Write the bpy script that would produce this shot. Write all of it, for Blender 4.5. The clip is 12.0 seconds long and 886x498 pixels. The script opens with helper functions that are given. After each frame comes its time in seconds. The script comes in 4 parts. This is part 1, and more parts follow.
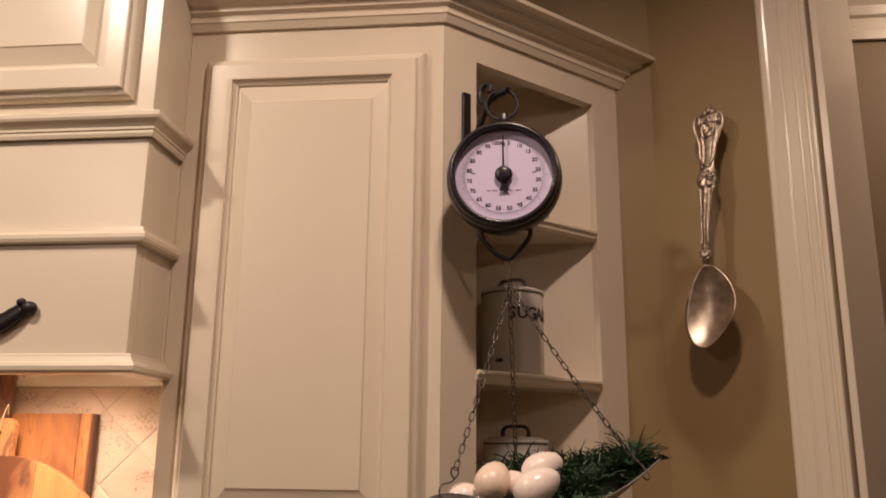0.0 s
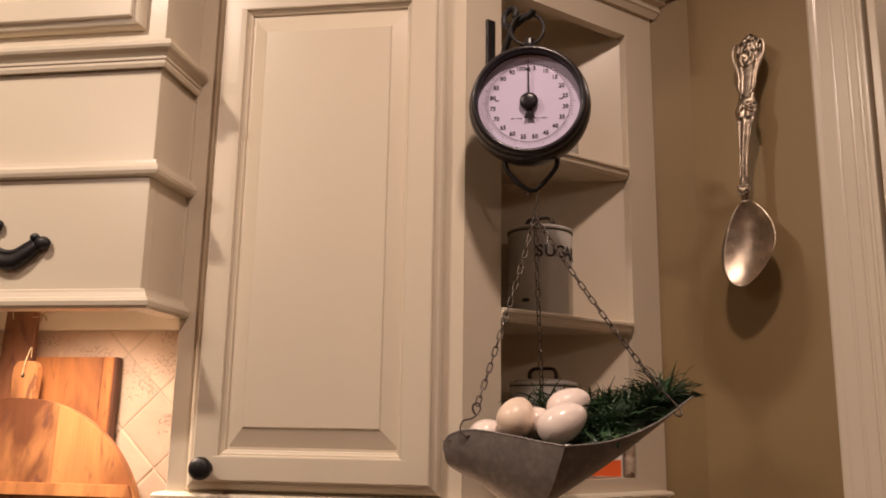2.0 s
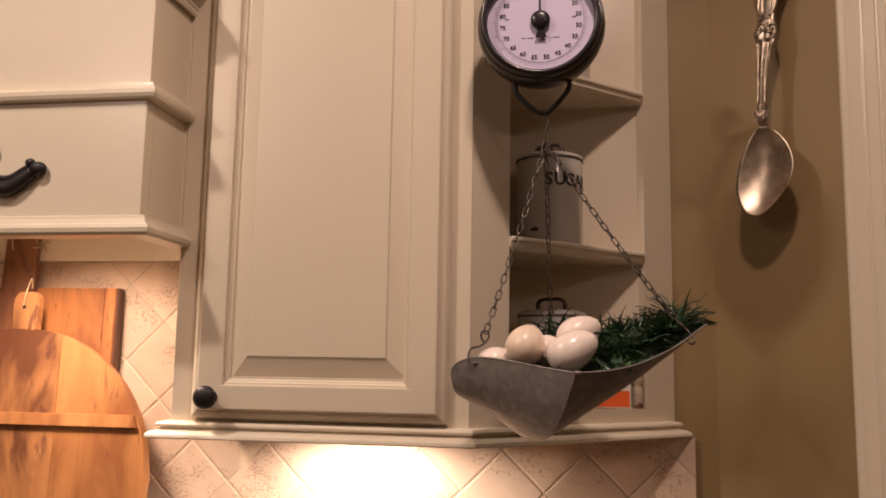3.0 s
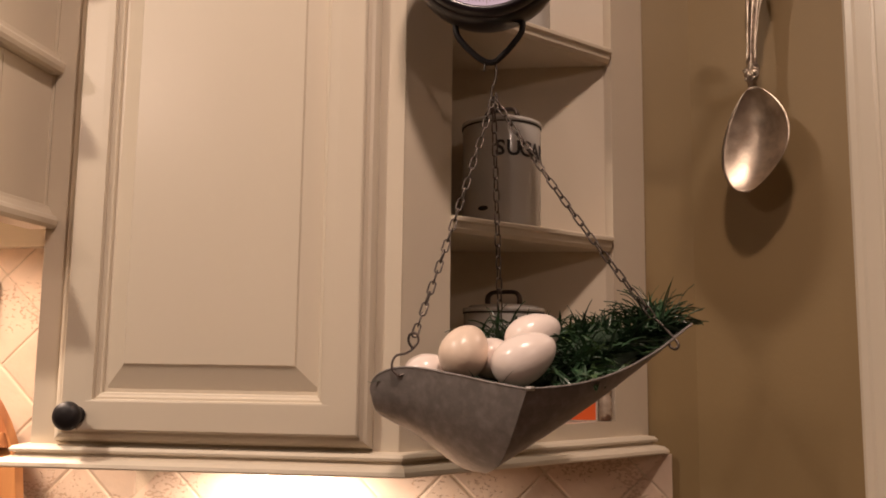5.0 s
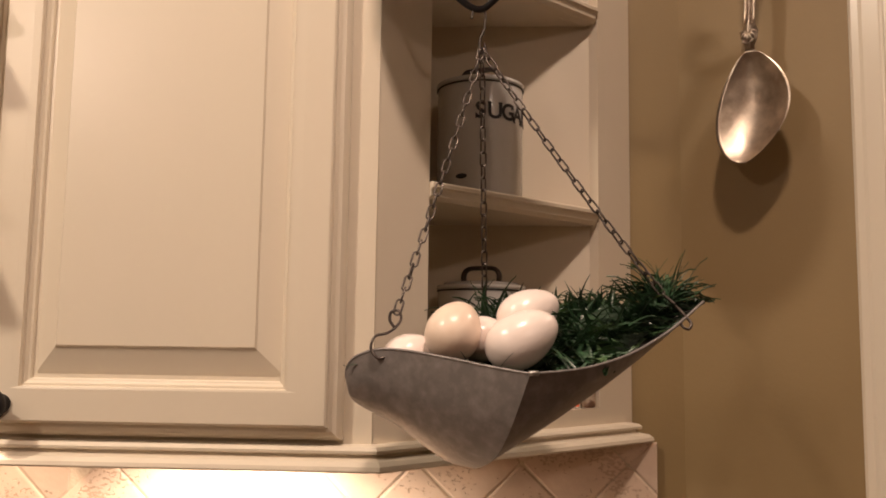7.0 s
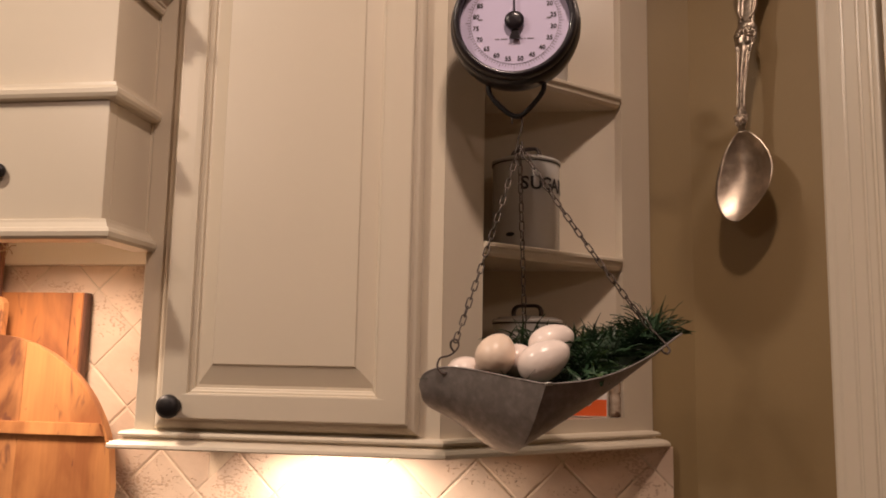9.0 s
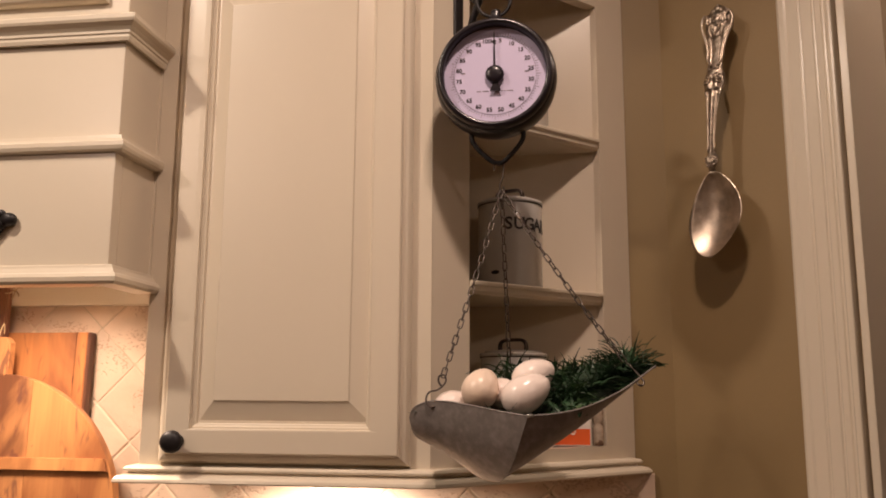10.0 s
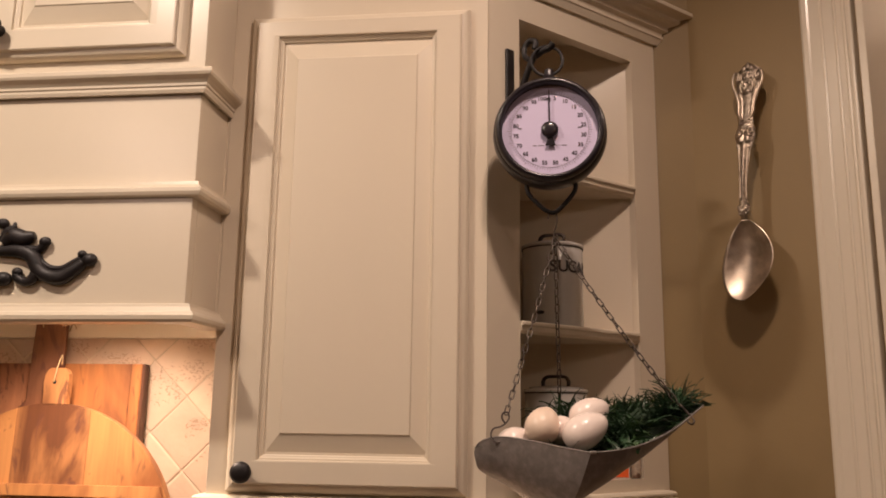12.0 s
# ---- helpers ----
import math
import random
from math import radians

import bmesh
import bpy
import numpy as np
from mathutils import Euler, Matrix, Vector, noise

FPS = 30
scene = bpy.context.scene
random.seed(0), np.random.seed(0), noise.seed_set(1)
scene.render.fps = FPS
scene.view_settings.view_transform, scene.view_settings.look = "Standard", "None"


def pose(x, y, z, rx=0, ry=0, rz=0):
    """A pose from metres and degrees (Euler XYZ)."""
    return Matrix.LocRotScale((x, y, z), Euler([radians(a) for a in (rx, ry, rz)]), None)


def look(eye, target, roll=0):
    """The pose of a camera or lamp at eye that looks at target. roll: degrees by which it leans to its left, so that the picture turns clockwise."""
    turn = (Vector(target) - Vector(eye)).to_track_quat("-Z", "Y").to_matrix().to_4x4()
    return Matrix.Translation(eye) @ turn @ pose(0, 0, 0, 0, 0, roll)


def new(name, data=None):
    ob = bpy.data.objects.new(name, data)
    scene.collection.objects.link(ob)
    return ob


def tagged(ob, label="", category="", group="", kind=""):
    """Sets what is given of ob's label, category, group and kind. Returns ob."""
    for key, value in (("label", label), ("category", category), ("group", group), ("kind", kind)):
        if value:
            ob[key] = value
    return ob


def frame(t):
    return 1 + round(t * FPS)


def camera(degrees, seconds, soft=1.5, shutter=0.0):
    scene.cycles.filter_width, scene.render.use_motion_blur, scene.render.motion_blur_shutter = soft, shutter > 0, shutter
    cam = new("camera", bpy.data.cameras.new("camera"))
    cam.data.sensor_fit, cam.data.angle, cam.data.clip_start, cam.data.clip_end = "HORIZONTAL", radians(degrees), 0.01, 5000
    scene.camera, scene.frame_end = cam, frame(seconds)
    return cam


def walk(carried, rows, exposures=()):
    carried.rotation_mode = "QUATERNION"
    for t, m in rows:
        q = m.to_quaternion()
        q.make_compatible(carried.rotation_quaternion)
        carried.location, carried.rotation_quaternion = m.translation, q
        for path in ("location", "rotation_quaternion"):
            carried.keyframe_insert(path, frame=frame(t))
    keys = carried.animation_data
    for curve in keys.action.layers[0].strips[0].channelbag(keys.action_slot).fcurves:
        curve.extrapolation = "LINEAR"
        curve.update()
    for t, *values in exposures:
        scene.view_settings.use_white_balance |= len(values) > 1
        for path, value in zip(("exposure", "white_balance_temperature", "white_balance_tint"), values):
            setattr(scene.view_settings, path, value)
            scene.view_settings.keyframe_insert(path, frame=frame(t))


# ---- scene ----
cam = camera(55.6, 12.0, 1.8)
PATH = [
    (0, (-0.037, 0.053, 1.54), (-0.248, 1.983, 2.02), 0.6),
    (0.5, (-0.006, 0.095, 1.552), (-0.269, 1.998, 2.11), 0.4),
    (1, (0.003, 0.11, 1.548), (-0.282, 2.006, 2.118), 0.4),
    (1.5, (-0.004, 0.113, 1.53), (-0.296, 2.025, 2.039), 0.5),
    (2, (-0.024, 0.118, 1.502), (-0.321, 2.054, 1.906), 0.9),
    (2.5, (-0.037, 0.13, 1.49), (-0.339, 2.082, 1.804), 1.0),
    (2.7, (-0.038, 0.14, 1.487), (-0.341, 2.096, 1.778), 1.0),
    (4.3, (0.001, 0.25, 1.491), (-0.328, 2.209, 1.729), 0.8),
    (4.5, (-0.003, 0.286, 1.495), (-0.317, 2.247, 1.738), 0.9),
    (5, (-0.021, 0.382, 1.507), (-0.249, 2.353, 1.754), 0.7),
    (5.5, (-0.036, 0.448, 1.506), (-0.187, 2.428, 1.74), 0.7),
    (6, (-0.051, 0.47, 1.503), (-0.168, 2.454, 1.725), 0.9),
    (6.5, (-0.062, 0.483, 1.501), (-0.159, 2.469, 1.714), 0.9),
    (7, (-0.07, 0.478, 1.503), (-0.162, 2.465, 1.715), 0.8),
    (7.2, (-0.071, 0.469, 1.505), (-0.171, 2.454, 1.724), 0.7),
    (8.8, (-0.022, 0.205, 1.492), (-0.297, 2.169, 1.751), 1.3),
    (9, (-0.014, 0.184, 1.497), (-0.296, 2.145, 1.768), 1.1),
    (9.5, (0.004, 0.141, 1.498), (-0.277, 2.098, 1.806), 0.6),
    (10, (0.006, 0.115, 1.504), (-0.263, 2.068, 1.841), 0.3),
    (10.5, (-0.022, 0.09, 1.512), (-0.281, 2.039, 1.877), 0.2),
    (11, (-0.067, 0.066, 1.517), (-0.318, 2.014, 1.893), 0.4),
    (11.5, (-0.087, 0.044, 1.516), (-0.328, 1.993, 1.896), 0.8),
    (12, (-0.089, 0.018, 1.519), (-0.327, 1.965, 1.911), 0.8),
]
EXPOSURES = [(0, -0.04, 6500, 10), (1.0, 0.02, 6500, 9), (2.5, -0.01, 6500, 12), (4.3, -0.3, 6500, 13), (4.5, -0.29, 6500, 13), (5.5, 0.30, 6500, 8), (7.0, 0.34, 6500, 7), (8.8, -0.16, 6500, 10), (9.0, -0.15, 6500, 10), (9.5, -0.03, 6500, 10), (10.5, 0.02, 6500, 10), (12, 0.0, 6500, 10)]
walk(cam, [(t, look(eye, target, roll)) for t, eye, target, roll in PATH], EXPOSURES)

# ---- world and lamps ----
world = bpy.data.worlds.new("world")
scene.world = world
world.use_nodes = True
world.node_tree.nodes["Background"].inputs[0].default_value = (1.0, 0.82, 0.62, 1)
world.node_tree.nodes["Background"].inputs[1].default_value = 0.02
WARM = (1.0, 0.745, 0.61)


def can_light(x, y, z, watts, size, colour=WARM, spread=150):
    data = bpy.data.lights.new("can_lamp", "AREA")
    data.shape, data.size, data.energy, data.color, data.spread = "DISK", size, watts, colour, radians(spread)
    ob = new("can_lamp", data)
    ob.matrix_world = pose(x, y, z)
    return ob


def bulb_light(x, y, z, watts, colour=WARM):
    data = bpy.data.lights.new("bulb_lamp", "POINT")
    data.shadow_soft_size, data.energy, data.color = 0.06, watts, colour
    ob = new("bulb_lamp", data)
    ob.location = (x, y, z)
    return ob


CEIL = 2.75
can_light(-1.10, 0.42, CEIL - 0.012, 17.5, 0.12, (1.0, 0.81, 0.66), 160)
can_light(0.03, 0.635, CEIL - 0.012, 10.2, 0.12, WARM, 156)
bulb_light(1.14, 1.57, CEIL - 0.06, 8.0)
bulb_light(-1.9, -1.2, CEIL - 0.06, 24.0)
bulb_light(1.3, -0.9, CEIL - 0.06, 13.0)
can_light(-0.38, 1.49, 1.360, 6.2, 0.10, (1.0, 0.78, 0.63), 174)
can_light(-0.90, 1.345, 1.79, 5.9, 0.12, (1.0, 0.73, 0.55), 122)


# ---- materials ----
def material(name, colour, rough=0.5, metal=0.0, vary=0.08, scale=8.0, bump=0.05, bump_scale=60.0, stretch=(1, 1, 1), second=None, mix=(0.45, 0.6), coat=0.0, per_object=0.0):
    m = bpy.data.materials.new(name)
    m.use_nodes = True
    t = m.node_tree
    nodes, link = t.nodes, t.links.new
    b = nodes["Principled BSDF"]
    b.inputs["Roughness"].default_value, b.inputs["Metallic"].default_value = rough, metal
    b.inputs["Coat Weight"].default_value = coat
    co = nodes.new("ShaderNodeTexCoord")
    mp = nodes.new("ShaderNodeMapping")
    mp.inputs["Scale"].default_value = stretch
    link(co.outputs["Object"], mp.inputs["Vector"])
    big = nodes.new("ShaderNodeTexNoise")
    big.inputs["Scale"].default_value, big.inputs["Detail"].default_value = scale, 6
    fine = nodes.new("ShaderNodeTexNoise")
    fine.inputs["Scale"].default_value, fine.inputs["Detail"].default_value = bump_scale, 4
    for n in (big, fine):
        link(mp.outputs["Vector"], n.inputs["Vector"])
    ramp = nodes.new("ShaderNodeValToRGB")
    lo = [c * (1 - vary) for c in colour]
    hi = [min(1, c * (1 + vary)) for c in colour]
    ramp.color_ramp.elements[0].position, ramp.color_ramp.elements[1].position = 0.3, 0.7
    ramp.color_ramp.elements[0].color, ramp.color_ramp.elements[1].color = (*lo, 1), (*hi, 1)
    link(big.outputs["Fac"], ramp.inputs["Fac"])
    out = ramp.outputs["Color"]
    if second:
        mask = nodes.new("ShaderNodeTexNoise")
        mask.inputs["Scale"].default_value, mask.inputs["Detail"].default_value = scale * 0.6, 8
        link(mp.outputs["Vector"], mask.inputs["Vector"])
        r2 = nodes.new("ShaderNodeValToRGB")
        r2.color_ramp.elements[0].position, r2.color_ramp.elements[1].position = mix
        link(mask.outputs["Fac"], r2.inputs["Fac"])
        mx = nodes.new("ShaderNodeMixRGB")
        link(r2.outputs["Color"], mx.inputs["Fac"])
        link(out, mx.inputs["Color1"])
        mx.inputs["Color2"].default_value = (*second, 1)
        out = mx.outputs["Color"]
    if per_object:
        info = nodes.new("ShaderNodeObjectInfo")
        hs = nodes.new("ShaderNodeHueSaturation")
        rng = nodes.new("ShaderNodeMapRange")
        rng.inputs["To Min"].default_value, rng.inputs["To Max"].default_value = 1 - per_object, 1 + per_object
        link(info.outputs["Random"], rng.inputs["Value"])
        link(rng.outputs["Result"], hs.inputs["Value"])
        link(out, hs.inputs["Color"])
        out = hs.outputs["Color"]
    link(out, b.inputs["Base Color"])
    rr = nodes.new("ShaderNodeMapRange")
    rr.inputs["To Min"].default_value, rr.inputs["To Max"].default_value = max(0.02, rough - 0.012), rough + 0.012
    link(fine.outputs["Fac"], rr.inputs["Value"])
    link(rr.outputs["Result"], b.inputs["Roughness"])
    bp = nodes.new("ShaderNodeBump")
    bp.inputs["Strength"].default_value, bp.inputs["Distance"].default_value = bump, 0.002
    link(fine.outputs["Fac"], bp.inputs["Height"])
    link(bp.outputs["Normal"], b.inputs["Normal"])
    return m


PAINT = material("cream_paint", (0.71, 0.623, 0.496), 0.29, vary=0.025, scale=3, bump=0.04, bump_scale=110, stretch=(1, 1, 0.3))
PAINT_WIDE = material("cream_paint_brushed", (0.71, 0.623, 0.496), 0.28, vary=0.03, scale=3, bump=0.018, bump_scale=110, stretch=(0.25, 1, 1))
TRIM = material("casing_paint", (0.68, 0.61, 0.49), 0.24, vary=0.03, scale=3, bump=0.035, bump_scale=70, stretch=(1, 1, 0.1))
WALL = material("tan_wall_paint", (0.258, 0.177, 0.080), 0.55, vary=0.08, scale=2.5, bump=0.10, bump_scale=160)
HALL = material("hall_paint", (0.24, 0.17, 0.088), 0.6, vary=0.06, scale=2.0, bump=0.2, bump_scale=160)
CEILING = material("ceiling_paint", (0.72, 0.66, 0.56), 0.8, vary=0.03, scale=2, bump=0.2, bump_scale=120)
FLOOR = material("floor_wood", (0.12, 0.06, 0.03), 0.4, vary=0.3, scale=4, bump=0.1, bump_scale=40, stretch=(1, 8, 1))
STONE_TOP = material("counter_stone", (0.09, 0.072, 0.055), 0.25, vary=0.4, scale=14, bump=0.03, bump_scale=80)
GROUT = material("grout", (0.58, 0.47, 0.35), 0.9, vary=0.12, scale=20, bump=0.6, bump_scale=250)
LAMP_RIM = material("lamp_trim", (0.75, 0.73, 0.7), 0.5, vary=0.02)


def glowing(name, colour, strength):
    m = bpy.data.materials.new(name)
    m.use_nodes = True
    b = m.node_tree.nodes["Principled BSDF"]
    b.inputs["Emission Color"].default_value, b.inputs["Emission Strength"].default_value = (*colour, 1), strength
    b.inputs["Base Color"].default_value = (0.9, 0.9, 0.9, 1)
    return m


# ---- mesh helpers ----
def part(name, bm, mat, parent=None, label="", smooth=False):
    me = bpy.data.meshes.new(name)
    bmesh.ops.recalc_face_normals(bm, faces=bm.faces[:])
    bm.to_mesh(me)
    bm.free()
    if smooth:
        for p in me.polygons:
            p.use_smooth = True
    me.materials.append(mat)
    ob = new(name, me)
    if parent:
        ob.parent = parent
    if label:
        ob["label"] = label
    return ob


def thing(name, label, category, at=None, kind="", group=""):
    ob = new(name)
    ob.empty_display_size = 0.05
    if at is not None:
        ob.matrix_world = at
    return tagged(ob, label, category, group, kind)


def box_into(bm, lo, hi, bevel=0.0, m=None):
    c = [(a + b) / 2 for a, b in zip(lo, hi)]
    s = [abs(b - a) for a, b in zip(lo, hi)]
    r = bmesh.ops.create_cube(bm, size=1.0, matrix=Matrix.LocRotScale(c, None, s))
    if bevel:
        es = list({e for v in r["verts"] for e in v.link_edges})
        out = bmesh.ops.bevel(bm, geom=es, offset=bevel, segments=2, affect="EDGES", profile=0.5)
        vs = list({v for f in out["faces"] for v in f.verts} | {v for v in r["verts"] if v.is_valid})
    else:
        vs = r["verts"]
    if m is not None:
        bmesh.ops.transform(bm, matrix=m, verts=vs)
    return bm


def box(lo, hi, bevel=0.0, m=None):
    return box_into(bmesh.new(), lo, hi, bevel, m)


def prism(outline, z0, z1, bevel=0.0):
    """An upright prism over an outline in x, y."""
    bm = bmesh.new()
    f = bm.faces.new([bm.verts.new((x, y, z0)) for x, y in outline])
    r = bmesh.ops.extrude_face_region(bm, geom=[f])
    bmesh.ops.translate(bm, vec=(0, 0, z1 - z0), verts=[v for v in r["geom"] if isinstance(v, bmesh.types.BMVert)])
    if bevel:
        bmesh.ops.bevel(bm, geom=bm.edges[:], offset=bevel, segments=2, affect="EDGES")
    return bm


def moulding(path, profile, start=None, end=None):
    """Sweeps a profile of (out, z) along a path in x, y with mitred corners; out lies to the right of the way.
    start, end: ("x" or "y", value) planes at which the ends are cut."""
    pts = [Vector(p) for p in path]
    ways = [(b - a).normalized() for a, b in zip(pts, pts[1:])]
    sides = [Vector((w.y, -w.x)) for w in ways]
    bm = bmesh.new()
    rings = []
    for i, p in enumerate(pts):
        if i == 0:
            m, w, cut = sides[0], ways[0], start
        elif i == len(pts) - 1:
            m, w, cut = sides[-1], ways[-1], end
        else:
            m, w, cut = (sides[i - 1] + sides[i]) / (1 + sides[i - 1].dot(sides[i])), None, None
        ring = []
        for o, z in profile:
            q = p + m * o
            if cut:
                k = 0 if cut[0] == "x" else 1
                q = q + w * ((cut[1] - q[k]) / w[k])
            ring.append(bm.verts.new((q.x, q.y, z)))
        rings.append(ring)
    n = len(profile)
    for a, b in zip(rings, rings[1:]):
        for j in range(n):
            bm.faces.new((a[j], a[(j + 1) % n], b[(j + 1) % n], b[j]))
    bm.faces.new(rings[0])
    bm.faces.new(rings[-1][::-1])
    return bm


def panel_door(w, h, steps, back=0.0):
    """A raised-panel door in x (0..w), z (0..h), its face towards -y. steps: (inset, forward)."""
    bm = bmesh.new()
    rings = []
    for d, f in steps:
        up = 0.0035 if d > 0.03 else 0.0
        l = d + (0.006 if 0.045 < d < 0.06 else 0.004 if 0.06 <= d < 0.08 else 0.0)
        r = w - d - (0.009 if 0.045 < d < 0.06 else 0.0)
        rings.append([bm.verts.new(v) for v in ((l, -f, d + up), (r, -f, d + up), (r, -f, h - d + up), (l, -f, h - d + up))])
    for a, b in zip(rings, rings[1:]):
        for j in range(4):
            bm.faces.new((a[j], a[(j + 1) % 4], b[(j + 1) % 4], b[j]))
    bm.faces.new(rings[-1])
    bm.faces.new(rings[0][::-1])
    return bm


def lathe(profile, seg=32, m=None):
    """Turns a profile of (radius, z) about z."""
    bm = bmesh.new()
    rings = []
    for r, z in profile:
        if r < 1e-6:
            rings.append([bm.verts.new((0, 0, z))])
        else:
            rings.append([bm.verts.new((r * math.cos(2 * math.pi * k / seg), r * math.sin(2 * math.pi * k / seg), z)) for k in range(seg)])
    for a, b in zip(rings, rings[1:]):
        for k in range(seg):
            q = (k + 1) % seg
            if len(a) == 1 and len(b) == 1:
                continue
            if len(a) == 1:
                bm.faces.new((a[0], b[k], b[q]))
            elif len(b) == 1:
                bm.faces.new((a[k], a[q], b[0]))
            else:
                bm.faces.new((a[k], a[q], b[q], b[k]))
    if m is not None:
        bmesh.ops.transform(bm, matrix=m, verts=bm.verts[:])
    return bm


def smooth_line(points, per=8, closed=False):
    """Points along a smooth line through the given points."""
    P = [Vector(p) for p in points]
    n = len(P)
    out = []
    for i in range(n if closed else n - 1):
        if closed:
            a, b, c, d = P[i - 1], P[i], P[(i + 1) % n], P[(i + 2) % n]
        else:
            a, b, c, d = P[max(i - 1, 0)], P[i], P[i + 1], P[min(i + 2, n - 1)]
        for k in range(per):
            t = k / per
            out.append(0.5 * (2 * b + (c - a) * t + (2 * a - 5 * b + 4 * c - d) * t * t + (3 * b - a - 3 * c + d) * t ** 3))
    if not closed:
        out.append(P[-1])
    return out


def tube_into(bm, line, radius, seg=8, closed=False):
    """A round bar along a line; radius: one number, or one for each point."""
    n = len(line)
    rad = radius if isinstance(radius, (list, tuple)) else [radius] * n
    normal = None
    rings = []
    for i, p in enumerate(line):
        a = line[i - 1] if (i or closed) else line[0]
        b = line[(i + 1) % n] if (i < n - 1 or closed) else line[-1]
        w = (b - a).normalized()
        if normal is None:
            normal = w.orthogonal().normalized()
        normal = (normal - w * normal.dot(w)).normalized()
        side = w.cross(normal)
        rings.append([bm.verts.new(p + rad[i] * (normal * math.cos(2 * math.pi * k / seg) + side * math.sin(2 * math.pi * k / seg))) for k in range(seg)])
    for i in range(n if closed else n - 1):
        a, b = rings[i], rings[(i + 1) % n]
        shift = 0
        if closed and i == n - 1:
            shift = min(range(seg), key=lambda s: (a[0].co - b[s].co).length)
        for k in range(seg):
            bm.faces.new((a[k], a[(k + 1) % seg], b[(k + 1 + shift) % seg], b[(k + shift) % seg]))
    if not closed:
        bm.faces.new(rings[0][::-1])
        bm.faces.new(rings[-1])
    return bm


def tube(line, radius, seg=8, closed=False):
    return tube_into(bmesh.new(), [Vector(p) for p in line], radius, seg, closed)


# ---- plan ----
BACK = 1.632            # plaster of the back wall
FRONT = 1.337           # face frame of the wall cabinet
LEFT, CORNER = -0.622, -0.178
DANG = math.atan2(0.295, 0.313)
END = CORNER + (BACK - FRONT) / math.tan(DANG)
KINK = (0.203, BACK)    # where the wall turns towards the doorway
ANG = radians(36)
ALONG = Vector((math.cos(ANG), -math.sin(ANG)))
OUT = Vector((-math.sin(ANG), -math.cos(ANG)))


def on_wall(u, n=0.0):
    """A place on the turned wall: u along it from the corner, n out of it."""
    return Vector(KINK) + ALONG * u + OUT * n


def slab(a, b, thick, z0, z1):
    """A wall whose face runs from a to b; its thickness lies to the left of that way."""
    a, b = Vector(a), Vector(b)
    w = (b - a).normalized()
    s = Vector((-w.y, w.x)) * thick
    return prism([a, b, b + s, a + s], z0, z1)


def structure(name, bm, mat, label, category):
    return tagged(part(name, bm, mat), label, category, kind="structure")


E = (on_wall(0.325), on_wall(1.25), on_wall(2.0))
structure("floor", box((-4, -4, -0.1), (4, 3, 0)), FLOOR, "brown wooden kitchen floor", "floor")
structure("ceiling", box((-4, -4, CEIL), (4, 3, CEIL + 0.1)), CEILING, "off-white painted ceiling", "ceiling")
structure("wall_north", prism([(-3.2, BACK), (KINK[0], BACK), (KINK[0] + 0.02, BACK + 0.14), (-3.2, BACK + 0.14)], 0, CEIL), WALL, "tan painted back wall above the cabinets", "wall")
CAS0, CAS1 = 0.2215, 0.3105
structure("wall_east", prism([on_wall(0.0), on_wall(CAS1 + 0.004), on_wall(CAS1 + 0.004, -0.175), on_wall(0.06, -0.175)], 0, CEIL), WALL, "tan painted wall that turns towards the doorway", "wall")
structure("wall_east_2", slab(on_wall(1.25), on_wall(2.6), 0.125, 0, CEIL), WALL, "tan painted wall past the doorway", "wall")
structure("wall_east_3", prism([on_wall(CAS1 + 0.004), on_wall(1.25), on_wall(1.25, -0.125), on_wall(CAS1 + 0.004, -0.125)], 2.62, CEIL), WALL, "tan painted wall over the doorway", "wall")
structure("wall_south", box((-3.3, -3.1, 0), (3.3, -2.96, CEIL)), WALL, "tan painted wall behind the kitchen", "wall")
structure("wall_west", box((-3.3, -2.96, 0), (-3.16, BACK, CEIL)), WALL, "tan painted side wall", "wall")
structure("wall_hall", box((0.2, 2.1, 0), (3.3, 2.24, CEIL)), HALL, "tan painted wall of the room past the doorway", "wall")
structure("wall_hall_2", box((3.16, -2.96, 0), (3.3, 2.1, CEIL)), HALL, "tan painted far side wall", "wall")
structure("wall_hall_3", box((0.2, BACK + 0.16, 0), (0.3, 2.1, CEIL)), HALL, "tan painted wall of the room past the doorway", "wall")

# doorway casing with flutes, and its jamb
def casing_profile():
    w = CAS1 - CAS0
    pts = [(0, 0.0), (0, 0.012), (0.004, 0.0155), (0.012, 0.016), (0.016, 0.0148), (0.034, 0.0165), (0.036, 0.0150), (0.0385, 0.0150), (0.0405, 0.0175), (0.057, 0.0190)]
    pts += [(0.059, 0.0168), (0.0615, 0.0168), (0.0635, 0.0195), (0.072, 0.0205), (0.074, 0.0180), (0.077, 0.0180), (0.080, 0.0228), (0.0845, 0.0240), (w - 0.001, 0.024), (w, 0.021), (w, 0.0)]
    return [on_wall(CAS0 + u, n) for u, n in pts]


structure("door_casing", prism([(p.x, p.y) for p in casing_profile()], 0, 2.6), TRIM, "cream painted fluted casing of the doorway", "door casing")
structure("door_jamb", prism([on_wall(CAS1 + 0.0045, 0.012), on_wall(CAS1 + 0.016, 0.012), on_wall(CAS1 + 0.016, -0.19), on_wall(CAS1 + 0.0045, -0.19)], 0, 2.6, 0.001), TRIM, "cream painted jamb of the doorway", "door jamb")
structure("door_head", prism([on_wall(CAS1 + 0.018, 0.01), on_wall(1.25, 0.01), on_wall(1.25, -0.13), on_wall(CAS1 + 0.018, -0.13)], 2.6, 2.617), TRIM, "cream painted head of the doorway", "door head")
